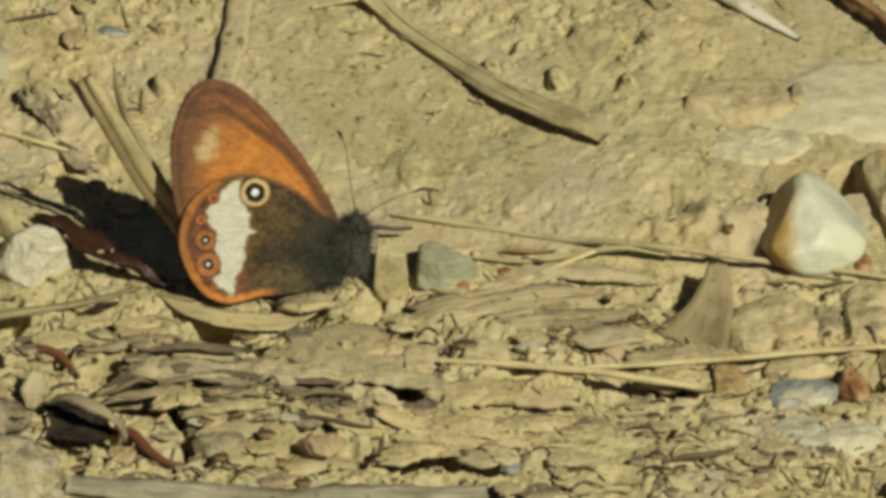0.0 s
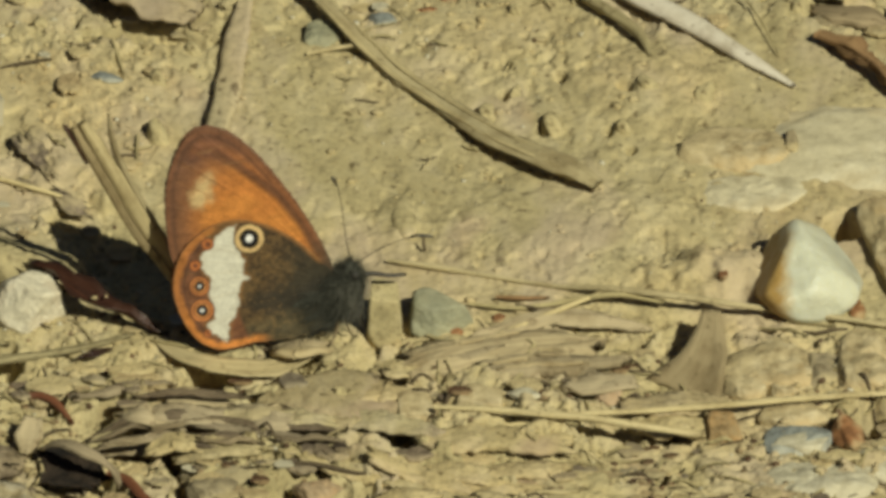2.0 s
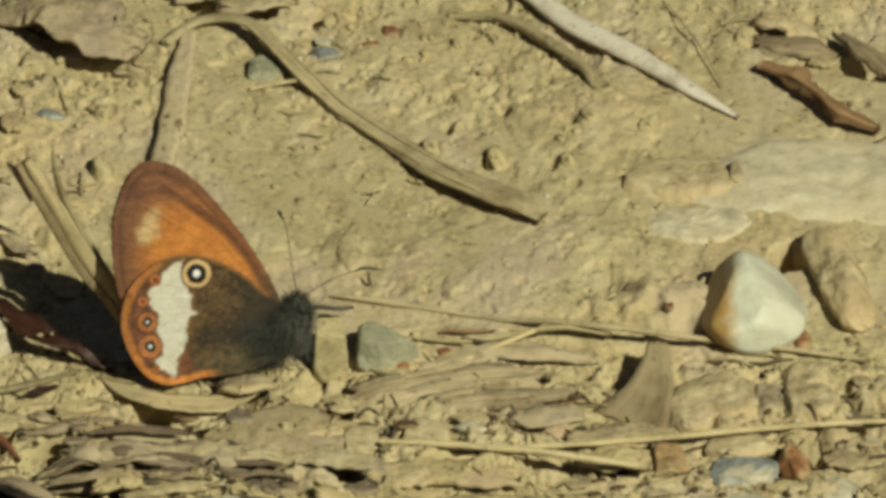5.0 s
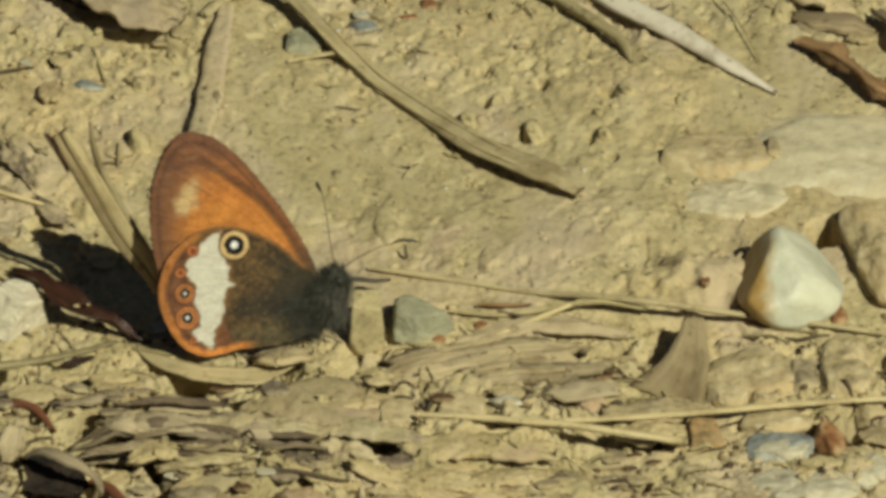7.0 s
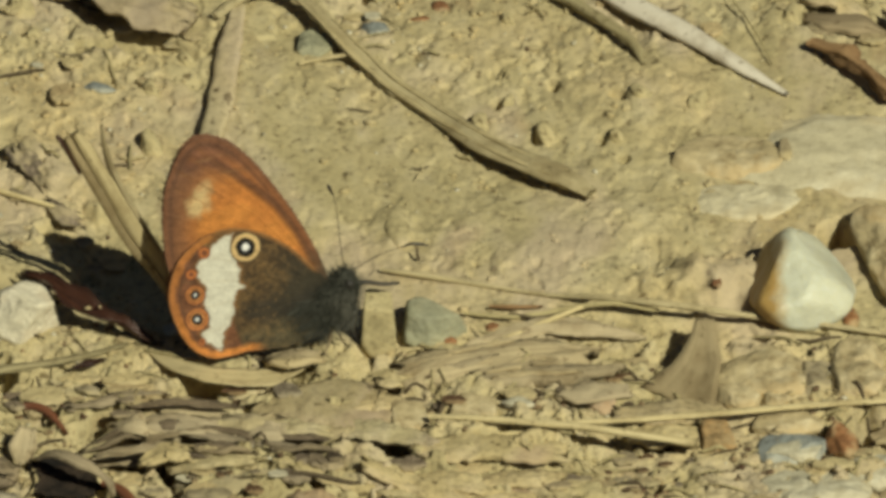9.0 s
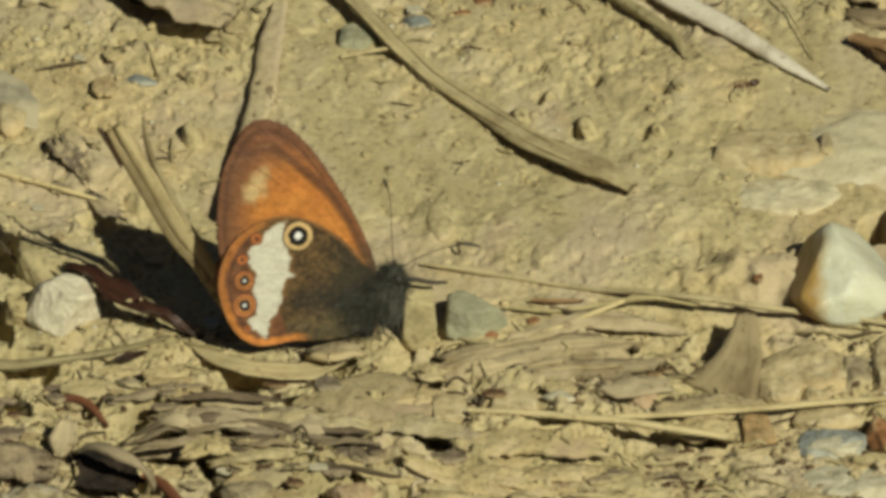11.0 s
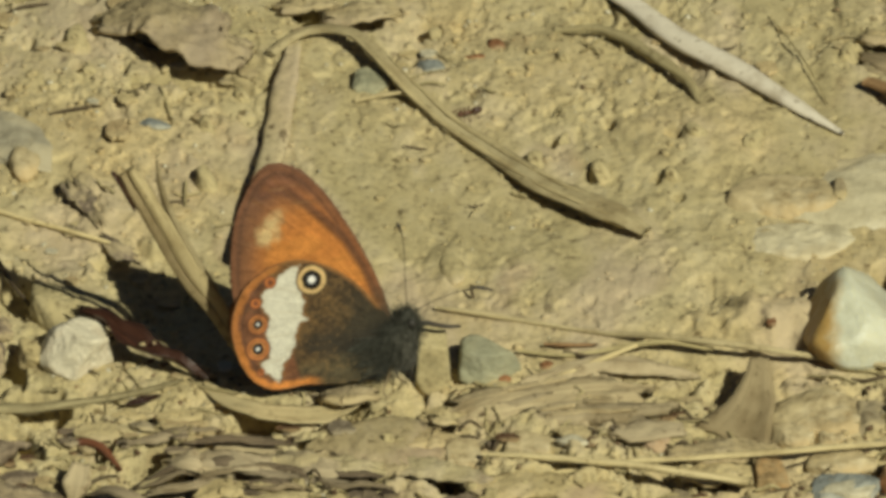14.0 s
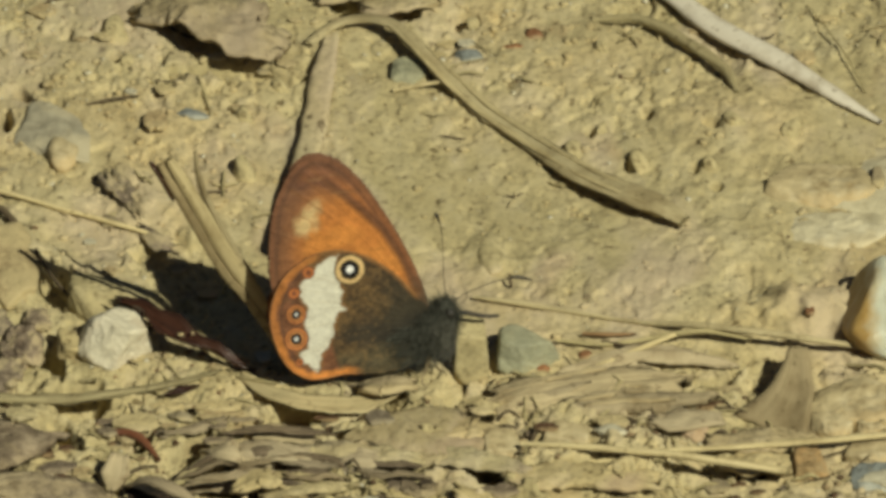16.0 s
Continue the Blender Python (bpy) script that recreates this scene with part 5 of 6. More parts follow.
wood_piece("bark_flake", "pale weathered bark slab", "bark", [(-44.09, -44.15, 0.9), (-40.69, -43.73, 1.2), (-37.27, -43.59, 1.1), (-34.83, -44.15, 0.6)], [3.0, 4.4, 4.0, 1.8], PALE_BARK, curl=-0.12, seed=11, fibres=0.15, wave=0.55, ragged=0.2, jag=4.0, thick=0.9)
wood_piece("bark_flake", "grey fibrous bark piece with dark gaps", "bark", [(-23.74, -33.9, 0.8), (-20.32, -32.72, 1.4), (-16.89, -31.96, 1.7), (-13.95, -31.37, 1.4)], [1.2, 2.6, 3.0, 1.8], GREY_WOOD_PALE, curl=-0.2, seed=12, thick=0.6, ragged=0.2)
wood_piece("bark_flake", "grey fibrous bark piece with dark gaps", "bark", [(-14.71, -29.35, 0.8), (-12.49, -29.74, 1.2), (-10.27, -30.42, 1.2), (-8.55, -30.53, 0.8)], [0.8, 1.5, 1.5, 0.8], GREY_WOOD, curl=-0.2, seed=13, thick=0.6, ragged=0.22)
wood_piece("bark_flake", "brown bark scrap over a hollow", "bark", [(-16.92, -28.65, 0.9), (-13.97, -28.39, 1.2), (-11.02, -28.99, 0.9)], [1.2, 2.2, 1.2], WOOD, curl=-0.2, seed=14, thick=0.4)
flake("clay_crust", "thin tan clay crust plate", "clay crust", [(-8.32, -27.92, 0.5), (-5.86, -27.83, 0.8), (-2.9, -27.97, 0.9), (0.3, -28.65, 0.9), (3.84, -29.44, 0.5)], [3.0, 5.6, 6.6, 6.0, 3.0], CLAY, curl=-0.03, seed=15, thick=0.9, grain=0.22, across=17, fibres=0.05, ragged=0.14, wave=0.35, jag=3.0)
flake("clay_crust", "thin tan clay crust plate", "clay crust", [(-4.6, -37.62, 0.7), (-1.17, -38.87, 1), (2.74, -40.12, 1), (6.64, -41.37, 0.7)], [1.6, 2.8, 2.8, 1.4], CLAY, curl=-0.1, seed=16, thick=0.5, grain=0.22, across=17, fibres=0.03, ragged=0.2)
flake("clay_crust", "thin tan clay crust plate", "clay crust", [(-14.89, -37.34, 0.8), (-11.45, -38.14, 1.2), (-7.05, -38.31, 0.9)], [2.4, 3.8, 2.2], LILAC_ROCK, curl=-0.1, seed=17, thick=0.7, grain=0.22, across=17, fibres=0.03, ragged=0.15)
flake("clay_crust", "thin tan clay crust plate", "clay crust", [(2.74, -40.65, 0.6), (6.15, -42.23, 0.9), (9.57, -43.18, 0.8), (12.01, -43.01, 0.5)], [1.2, 2.0, 2.0, 1.0], CLAY, curl=-0.1, seed=18, thick=0.4, grain=0.22, across=17, fibres=0.03, ragged=0.2)
flake("clay_crust", "thin tan clay crust plate", "clay crust", [(7.62, -41.24, 0.6), (11.53, -41.4, 0.9), (15.93, -41.51, 0.5)], [1.2, 2.2, 1.0], CLAY, curl=-0.1, seed=19, thick=0.4, grain=0.22, across=17, fibres=0.03, ragged=0.2)
flake("clay_crust", "broad pale clay crust plate", "clay crust", [(5.69, -34.66, 0.5), (9.61, -35.41, 0.8), (14.02, -35.75, 0.8), (18.43, -35.67, 0.5)], [2.5, 4.6, 4.8, 2.6], CLAY, curl=-0.06, seed=43, thick=0.6, grain=0.22, across=17, fibres=0.03, ragged=0.2, jag=3.0)
flake("clay_crust", "flat grey-tan crust plate", "clay crust", [(18.02, -27.41, 0.5), (20.73, -27.66, 0.8), (23.94, -26.57, 0.5)], [1.6, 3.0, 1.8], PALE_BARK, curl=-0.06, seed=44, thick=0.6, grain=0.22, across=17, fibres=0.03, ragged=0.2)
flake("clay_crust", "clay crust plate over a dark gap", "clay crust", [(-15.38, -35.97, 1.2), (-12.44, -36.47, 1.8), (-8.52, -36.86, 1.6)], [1.6, 2.4, 1.4], CLOD, curl=-0.1, seed=50, thick=0.5, grain=0.22, across=17, fibres=0.03, ragged=0.12)
flake("wood_splinter", "brown wood splinter among bark", "wood", [(-7.03, -42.49, 0.6), (-4.1, -41.9, 0.9), (0.29, -42.62, 0.7)], [1.4, 2.6, 1.4], WOOD, curl=-0.2, seed=20, thick=0.5, ragged=0.2)


def build_lips():
    for k, ((ax, ay), (bx, by), reach, stuff) in enumerate(GAPS):
        if not stuff:
            continue
        n = 1.5 / math.dist((ax, ay), (bx, by))
        path = [(ax + (bx - ax) * t, ay + (by - ay) * t + 1.35 + 0.25 * math.sin(3 * t + k), h) for t, h in ((-n, 0.5), (0.25, 0.9), (0.7, 1.0), (1 + n, 0.5))]
        z = [soft_z(x, y + 1.6, 1.0) for x, y, _ in path]
        path = [(x, y, max(q, -0.1) + (h if reach >= 0.6 else 0.6 * h)) for (x, y, h), q in zip(path, z)]
        flake("clay_crust", {"c": "thin tan crust lip over a dark gap", "b": "thin grey bark lip over a dark gap", "l": "lilac-grey stone lip over a dark gap"}[stuff],
              {"c": "clay crust", "b": "bark", "l": "stone"}[stuff], path, [1.6, 2.9, 2.7, 1.4], {"c": CLOD, "b": PALE_BARK, "l": LILAC_ROCK}[stuff],
              free=True, curl=-0.06, seed=80 + k, thick=0.5, grain=0.25, across=17, ragged=0.16, fibres=0.08, wave=0.3, jag=1.5)


build_lips()


# Shreds of bark that lie over the hollows of the litter.
def build_shreds():
    rs = np.random.RandomState(71)
    shreds = (((-22.28, -34.50), (-17.88, -32.83), 0.7), ((-21.56, -33.16), (-16.42, -31.32), 0.9), ((-20.80, -35.51), (-15.42, -34.52), 0.7), ((-19.36, -32.15), (-13.97, -30.99), 1.0), ((-17.39, -33.17), (-12.98, -32.67), 0.6), ((-16.39, -35.69), (-11.97, -36.54), 0.7), ((-15.43, -32.16), (-9.54, -33.18), 0.8), ((-13.95, -34.35), (-9.04, -35.37), 0.6), ((-12.95, -36.03), (-9.03, -36.38), 0.6), ((-12.00, -32.17), (-7.08, -33.69), 0.8), ((-9.04, -34.36), (-4.14, -35.21), 0.7), ((-7.58, -33.19), (-1.20, -34.04), 0.9), ((-6.59, -36.05), (-2.18, -36.39), 0.6), ((-17.91, -30.14), (-11.03, -29.47), 0.9), ((-23.82, -28.77), (-17.44, -27.26), 0.9), ((-16.94, -28.62), (-12.02, -27.95), 0.7))
    for k, ((ax, ay), (bx, by), w) in enumerate(shreds):
        path = [(ax + (bx - ax) * t, ay + (by - ay) * t + rs.normal(0, 0.25), z) for t, z in ((-0.1, 0.5 + 0.5 * rs.rand()), (0.35, 0.6 + 0.6 * rs.rand()), (0.7, 0.6 + 0.6 * rs.rand()), (1.15, 0.4 + 0.6 * rs.rand()))]
        z = max(soft_z(x, y + 1.5, 1.5) for x, y, _ in path)
        path = [(x, y, max(z, -0.2) + h) for x, y, h in path]
        flake("bark_shred", "thin grey-brown shred of rotten bark", "bark", path, [0.4 * w, 1.1 * w, 1.2 * w, 0.9 * w, 0.3 * w], (GREY_WOOD, LITTER_WOOD, GREY_WOOD_PALE, LITTER_WOOD)[k % 4], "bark shreds",
              free=True, curl=-0.25, seed=500 + k, thick=0.3, ragged=0.28, fibres=0.25, wave=0.35, jag=2.0)


build_shreds()


flake("red_flake", "tiny red-brown leaf flake on crumbs", "leaf", [(-24.4, -22.15, 0.5), (-22.91, -22.06, 0.8), (-21.54, -21.13, 0.5)], [0.5, 1.1, 0.5], SHADED_RED_LEAF, curl=0.3, seed=51)
flake("purple_chip", "small purple-grey chip on clay", "stone", [(-23.85, -26.09, 0.4), (-22.86, -26.11, 0.6), (-21.98, -26.09, 0.4)], [0.8, 1.5, 0.8], LILAC_ROCK, curl=0.0, seed=52, thick=0.4)
flake("pale_leaf", "small pale pinkish leaf standing in crumbs", "leaf", [(-28.7, -37.03, 1), (-28.46, -35.77, 1.9), (-28.05, -33.44, 2.4)], [0.7, 2.7, 1.6], PALE_BARK, curl=0.15, seed=46, thick=0.3, ragged=0.06, jag=0.4)
# Added black sheet: paints the shade under the husk's rim.
flake("rotten_leaf", "black sheet for the shade inside the hollow husk", "leaf", [(-27.30, -36.44, -0.20), (-25.83, -37.01, -0.40), (-24.09, -38.60, -0.40), (-22.50, -40.63, -0.20)], [1.8, 4.2, 4.6, 2.4], HUSK_SHADE, free=True, curl=0.25, seed=33, thick=0.4, ragged=0.2, grain=0.4, across=17)
flake("seed_husk", "hollow grey-brown husk, dark underneath", "seed husk", [(-27.28, -37.04, 1.20), (-25.78, -37.98, 2.60), (-24.04, -39.49, 3.20), (-22.08, -40.61, 2.80), (-20.87, -40.68, 1.40), (-20.54, -40.80, 0.10)], [0.6, 1.0, 1.2, 1.2, 1.1, 0.8], GREY_WOOD_PALE, free=True, curl=-0.3, seed=30, thick=0.35, ragged=0.15)
# Raised flakes added to throw the hollows below them into shade.
flake("dark_litter", "raised grey flake overhanging a hollow", "leaf", [(40.97, 31.91, 1.8), (43.46, 30.16, 2.5), (45.99, 29.62, 2.5), (48.03, 29.22, 1.6)], [1.6, 3.0, 3.0, 1.2], GREY_WOOD, curl=-0.3, seed=47, thick=0.5, ragged=0.15)
flake("dark_litter", "raised grey flake overhanging a hollow", "leaf", [(48.59, 31.3, 1.6), (50.77, 27.72, 2.2), (52.96, 24.44, 1.8)], [1.2, 2.4, 2.0], GREY_WOOD, curl=-0.3, seed=48, thick=0.5, ragged=0.15)

stone("clay_ridge", "tan ridge of hard clay beside pale quartz", "clay clod", 47.47, -6.64, 5.2, 17.5, 3.8, CREAM_ROCK, 45, 13, 0, 0.15, lumps=0.06, sharp=14.0, relief=0.35, planes=[(-1, 0, -0.1, 0.8), (-1, 0, 1.5, 0.52), (1, 0, 0.5, 0.66), (0.1, -0.6, 0.8, 0.66), (0.15, 0.1, 1, 0.62), (0.1, -1, 0.2, 0.8), (0, 1, 0.1, 0.9), (0, 0, -1, 0.8)])

# ---- stones ----
stone("quartz_pebble", "large milky white quartz pebble with ochre stain", "stone", 39.82, -11.3, 11.1, 13.17, 8, QUARTZ, 11, 0, 0, 0.15, level=5, lumps=0.012, grain=0.002, sharp=24.0, relief=0.05, planes=[(-0.90, 0.1, 0.42, 0.62), (0.76, 0.30, 0.56, 0.43), (0.62, 0.05, 0.70, 0.50), (-0.15, -0.62, 0.75, 0.64), (0.25, -0.95, 0.1, 0.74), (-0.2, 0.9, 0.4, 0.8), (0.95, -0.2, 0.0, 0.86), (-0.3, 0.1, 0.95, 0.80), (0.5, -0.7, 0.45, 0.66), (0, 0, -1, 0.9)])
stone("stone_slab", "long smooth cream stone bedded in clay", "stone", 47.75, 10.0, 36, 18.5, 4.4, PALE_ROCK, 12, -4, 0, 0.62, facets=9, sharp=9.0, relief=0.35)
stone("stone_slab", "smooth ochre stone bedded in clay", "stone", 33.96, 9.49, 15, 8.58, 3, CREAM_ROCK, 13, -6, 0, 0.5, sharp=14.0, relief=0.35)
stone("stone_slab", "low whitish stone bedded in clay", "stone", 35.36, 3.78, 14, 7.89, 2.6, PALE_ROCK, 14, 4, 0, 0.62, sharp=14.0, relief=0.35)
stone("pebble", "angular white pebble beside a curled leaf", "stone", -28.54, -15.41, 8.0, 7.0, 6.4, PEBBLE_WHITE, 15, 0, 0, 0.2, lumps=0.04, relief=0.14, grain=0.008, sharp=36.0, planes=[(-0.55, -0.55, 0.62, 0.66), (-0.9, 0.1, 0.35, 0.74), (0.70, -0.62, -0.1, 0.58), (0.35, 0.15, 0.9, 0.58), (-0.2, -0.9, 0.3, 0.74), (-0.5, 0.5, 0.7, 0.68), (0.2, 0.9, 0.3, 0.7), (0.95, 0.25, 0.15, 0.66), (0, 0, -1, 0.9)])
stone("clay_lump", "pale clay lump leaning on a white pebble", "clay clod", -32.82, -15.28, 3.2, 4.0, 2.8, CLAY, 61, 20, 0, 0.2, facets=7, relief=0.25)
stone("pebble", "small grey-tan pebble on clay", "stone", -32.84, -14, 3, 3.68, 2.6, TAN_ROCK, 16, 0)
stone("pebble", "green-grey wedge-shaped pebble on clay", "stone", 7.13, -16.25, 6.8, 5.6, 4.6, GREY_ROCK, 17, 0, 0, 0.15, grain=0.02, lumps=0.02, relief=0.08, planes=[(-1, 0, 0.06, 0.68), (0.62, 0.72, 0.22, 0.50), (0.55, -0.80, 0.16, 0.52), (0.30, 0.0, 0.95, 0.62), (-0.1, -1, 0.25, 0.70), (0, 1, 0.1, 0.72), (0.9, 0, 0.4, 0.84), (0, 0, -1, 0.8)])
stone("clay_block", "small tan block of hard clay", "clay clod", 2.47, -17.32, 4.4, 4.29, 8, GROUND, 18, 0, 0, 0.15, lumps=0.02, sharp=80.0, relief=0.08, planes=[(1, 0.1, 0.1, 0.62), (-1, 0.05, 0.1, 0.62), (0.1, -1, 0.15, 0.62), (0, 1, 0.1, 0.7), (0.12, -0.1, 1, 0.6), (0.6, -0.6, 0.5, 0.85), (0, 0, -1, 0.8)])
stone("red_chip", "small red-brown stone chip", "stone", 8.62, -17.44, 1.7, 1.28, 1, RED_ROCK, 19, 0, group="red chips", level=3)
stone("red_chip", "small red-brown stone chip", "stone", 12.44, -15.6, 1.6, 1.42, 0.9, RED_ROCK, 20, 30, group="red chips", level=3)
stone("red_chip", "small red-brown stone chip", "stone", 8.2, 34.15, 1.8, 1.87, 0.9, RED_ROCK, 21, 10, group="red chips", level=3)
stone("red_chip", "small red-brown stone chip", "stone", 6.31, 32.16, 2.5, 0.99, 0.5, RED_ROCK, 22, 5, group="red chips", level=3)
stone("red_chip", "small red-brown stone chip", "stone", 32.19, -11.86, 1.2, 1.54, 0.8, RED_ROCK, 23, 0, group="red chips", level=3)
stone("red_chip", "small red-brown stone chip", "stone", 43.84, -14.61, 1.8, 3.71, 1.6, RED_ROCK, 24, 0, group="red chips", level=3)
stone("red_stone", "reddish brown angular stone", "stone", 42.75, -32.86, 3.1, 5.01, 3.4, RED_ROCK, 25, 20, facets=8)
stone("flat_rock", "flat tan rock half buried in clay", "stone", 36.52, -23.42, 10.5, 8.4, 2.8, CREAM_ROCK, 26, 12, 0, 0.3, facets=11, sharp=34.0, relief=0.4, grain=0.01)
stone("flat_rock", "lilac-grey flat rock half buried in clay", "stone", 40.62, -23.44, 5.4, 7.0, 3.2, LILAC_ROCK, 27, -20, 0, 0.3, facets=11, sharp=34.0, relief=0.28, grain=0.01)
stone("flat_rock", "flat tan rock half buried in clay", "stone", 43.89, -21.07, 6.4, 5.6, 3.4, CREAM_ROCK, 127, 30, 0, 0.3, facets=11, sharp=34.0, relief=0.28, grain=0.01)
stone("flat_rock", "flat tan rock half buried in clay", "stone", 44.53, -25.04, 7.0, 6.0, 3.0, CREAM_ROCK, 128, 5, 0, 0.3, facets=11, sharp=34.0, relief=0.28, grain=0.01)
stone("flat_rock", "small cream rock half buried in clay", "stone", 33.91, -26.25, 5.6, 3.2, 2.2, CREAM_ROCK, 129, -15, 0, 0.3, facets=11, sharp=34.0, relief=0.28, grain=0.01)
stone("flat_rock", "flat tan rock half buried in clay", "stone", 37.85, -26.43, 5.0, 3.0, 2.0, CREAM_ROCK, 130, 20, 0, 0.3, facets=11, sharp=34.0, relief=0.28, grain=0.01)
stone("flat_rock", "pale tan rock half buried in clay", "stone", 38.15, -30.17, 8.5, 4.18, 2.2, CREAM_ROCK, 28, 5)
stone("blue_stone", "blue-grey stone with a whitish side", "stone", 38.17, -33.87, 7.5, 4.82, 2.2, BLUE_ROCK, 29, 5, facets=9)
stone("pink_stone", "flat pinkish stone bedded in clay", "stone", 21.82, -27.68, 3.6, 4.0, 1.4, PINK_STONE, 231, 15, 0, 0.35, relief=0.15)
stone("pink_stone", "flat pinkish stone bedded in clay", "stone", 14.56, -40.26, 4.2, 2.6, 1.5, PINK_STONE, 232, -10, 0, 0.35, relief=0.15)
stone("pink_stone", "brown-pink angular stone bedded in clay", "stone", -3.28, -41.30, 4.6, 3.0, 2.0, PINK_STONE, 233, -8, 0, 0.3, relief=0.25)
stone("pink_stone", "orange-stained small stone on crust", "stone", -7.91, -47.63, 3.4, 2.4, 1.5, PINK_STONE, 234, 5, 0, 0.3, relief=0.2)
stone("white_chip", "whitish worn stone against a blue one", "stone", 38.65, -34.84, 6.5, 2.6, 1.6, WHITE_ROCK, 229, 8, 0, 0.3, relief=0.2)
stone("white_stone", "low whitish stone slab in clay", "stone", 39.9, -40.07, 12, 7.19, 2.2, WHITE_ROCK, 30, 0, 0, 0.58, relief=0.4)
stone("white_stone", "low whitish stone slab in clay", "stone", 45.84, -37.31, 8, 5.39, 2, WHITE_ROCK, 31, 0, 0, 0.58, relief=0.4)
stone("brown_stone", "small brown blocky stone", "stone", 31.81, -33.00, 4.4, 4.6, 3.2, BROWN_ROCK, 32, 8, 0, 0.3, lumps=0.03, planes=[(1, 0.1, 0.1, 0.62), (-1, 0.05, 0.1, 0.62), (0.1, -1, 0.15, 0.62), (0, 1, 0.1, 0.7), (0.12, -0.1, 1, 0.6), (0.6, -0.6, 0.5, 0.85), (0, 0, -1, 0.8)])
stone("tan_stone", "small pale tan angular stone", "stone", 5.11, -29.66, 5.2, 5.05, 3, CREAM_ROCK, 33, 6, 0, 0.3, planes=[(1, 0.1, 0.1, 0.62), (-1, 0.05, 0.1, 0.62), (0.1, -1, 0.15, 0.62), (0, 1, 0.1, 0.7), (0.12, -0.1, 1, 0.6), (0.6, -0.6, 0.5, 0.85), (0, 0, -1, 0.8)], group="small tan stones")
stone("tan_stone", "small pale tan angular stone", "stone", 10.87, -29.07, 6.1, 4.18, 2.4, CREAM_ROCK, 34, -14, 0, 0.3, planes=[(1, 0.1, 0.1, 0.62), (-1, 0.05, 0.1, 0.62), (0.1, -1, 0.15, 0.62), (0, 1, 0.1, 0.7), (0.12, -0.1, 1, 0.6), (0.6, -0.6, 0.5, 0.85), (0, 0, -1, 0.8)], group="small tan stones")
stone("tan_stone", "small whitish flat stone", "stone", 14.56, -29.46, 3.3, 1.87, 0.9, WHITE_ROCK, 35, -8, group="small tan stones")
stone("lilac_stone", "lilac-grey flat stone in clay", "stone", -34.79, 18.24, 8, 12.82, 1.8, PALE_GREY_ROCK, 38, 20, 0, 0.4)
stone("tan_stone", "small smooth tan pebble", "stone", -33.86, 14.96, 2.9, 5.49, 2.6, CREAM_ROCK, 39, 0, 0, 0.2, group="small tan stones", facets=2, sharp=5, lumps=0.03)
stone("blue_stone", "small blue-grey stone in the crust", "stone", 2.44, 30.41, 3.2, 2.63, 1.2, BLUE_ROCK, 40, -20, 0, 0.4)
stone("blue_stone", "pale blue-grey stone beside a dry stem", "stone", -3.15, 28.07, 3.7, 5.86, 1.2, GREY_ROCK, 41, 0, 0, 0.4)
stone("blue_stone", "dark blue-grey stone sliver", "stone", -22.35, 20.59, 3.1, 1.43, 0.7, BLUE_ROCK, 42, -14)
stone("blue_stone", "small dark grey-blue stone", "stone", 13.36, -45.23, 4.3, 1.98, 1, BLUE_ROCK, 43, 0)
stone("mottled_stone", "grey stone with orange stain", "stone", -12.4, -42.24, 5.6, 3.27, 2.2, LILAC_ROCK, 45, 4)
stone("granular_clod", "rough yellow-grey granular stone lump", "stone", -32.3, -48.12, 14.5, 12, 6, GRIT, 46, 10, 0, 0.3, level=5, facets=14, lumps=0.14, grain=0.09, relief=0.9)
stone("tan_rock", "tan cracked rock at the clay's edge", "stone", -38.61, -3.64, 7.5, 14.35, 2.6, TAN_ROCK, 47, 5, 0, 0.45, facets=9)
stone("tan_rock", "tan stone under dark twig", "stone", 43.49, 30.06, 6, 3.95, 2.4, LILAC_ROCK, 48, 10, 0, 0.3)
stone("dark_chip", "small dark chip on pale slab", "stone", 38.71, 10, 1.5, 3.56, 1, LILAC_ROCK, 50, 0, 0, -0.25)
for cx, cy, sx, sy, sz, k in ((-39.91, -12.8, 5, 5.71, 2.8, 0), (-36.97, -15.28, 4.8, 5.72, 3.2, 1), (-41.19, -17.51, 4.8, 4.4, 2.4, 2), (-38.1, -18.63, 5.2, 3.51, 2.2, 3), (-35.87, -11.08, 2.8, 2.85, 1.8, 4), (-40.78, -22.46, 6.5, 4.4, 2.4, 5)):
    stone("rubble_clod", "rough purple-grey clod of rubble", "clay clod", cx, cy, sx, sy, sz, PURPLE_CLOD, 90 + k, 25 * k, 0, 0.3, level=5, lumps=0.12, grain=0.06, relief=0.5, group="purple rubble clods")
stone("clay_ledge", "raised tan ledge of clay behind the pebble", "clay clod", -29.04, -8.70, 11.5, 6.4, 4.6, GROUND, 62, -20, 0, 0.25, lumps=0.06, sharp=14.0, relief=0.35, planes=[(-1, -0.2, 0.05, 0.7), (0.9, 0, 0.4, 0.8), (0, 0.2, 1, 0.5), (0, 1, 0.1, 0.6), (0.1, -0.7, 0.6, 0.6), (-0.6, -0.7, 0.1, 0.72), (0, 0, -1, 0.8)])
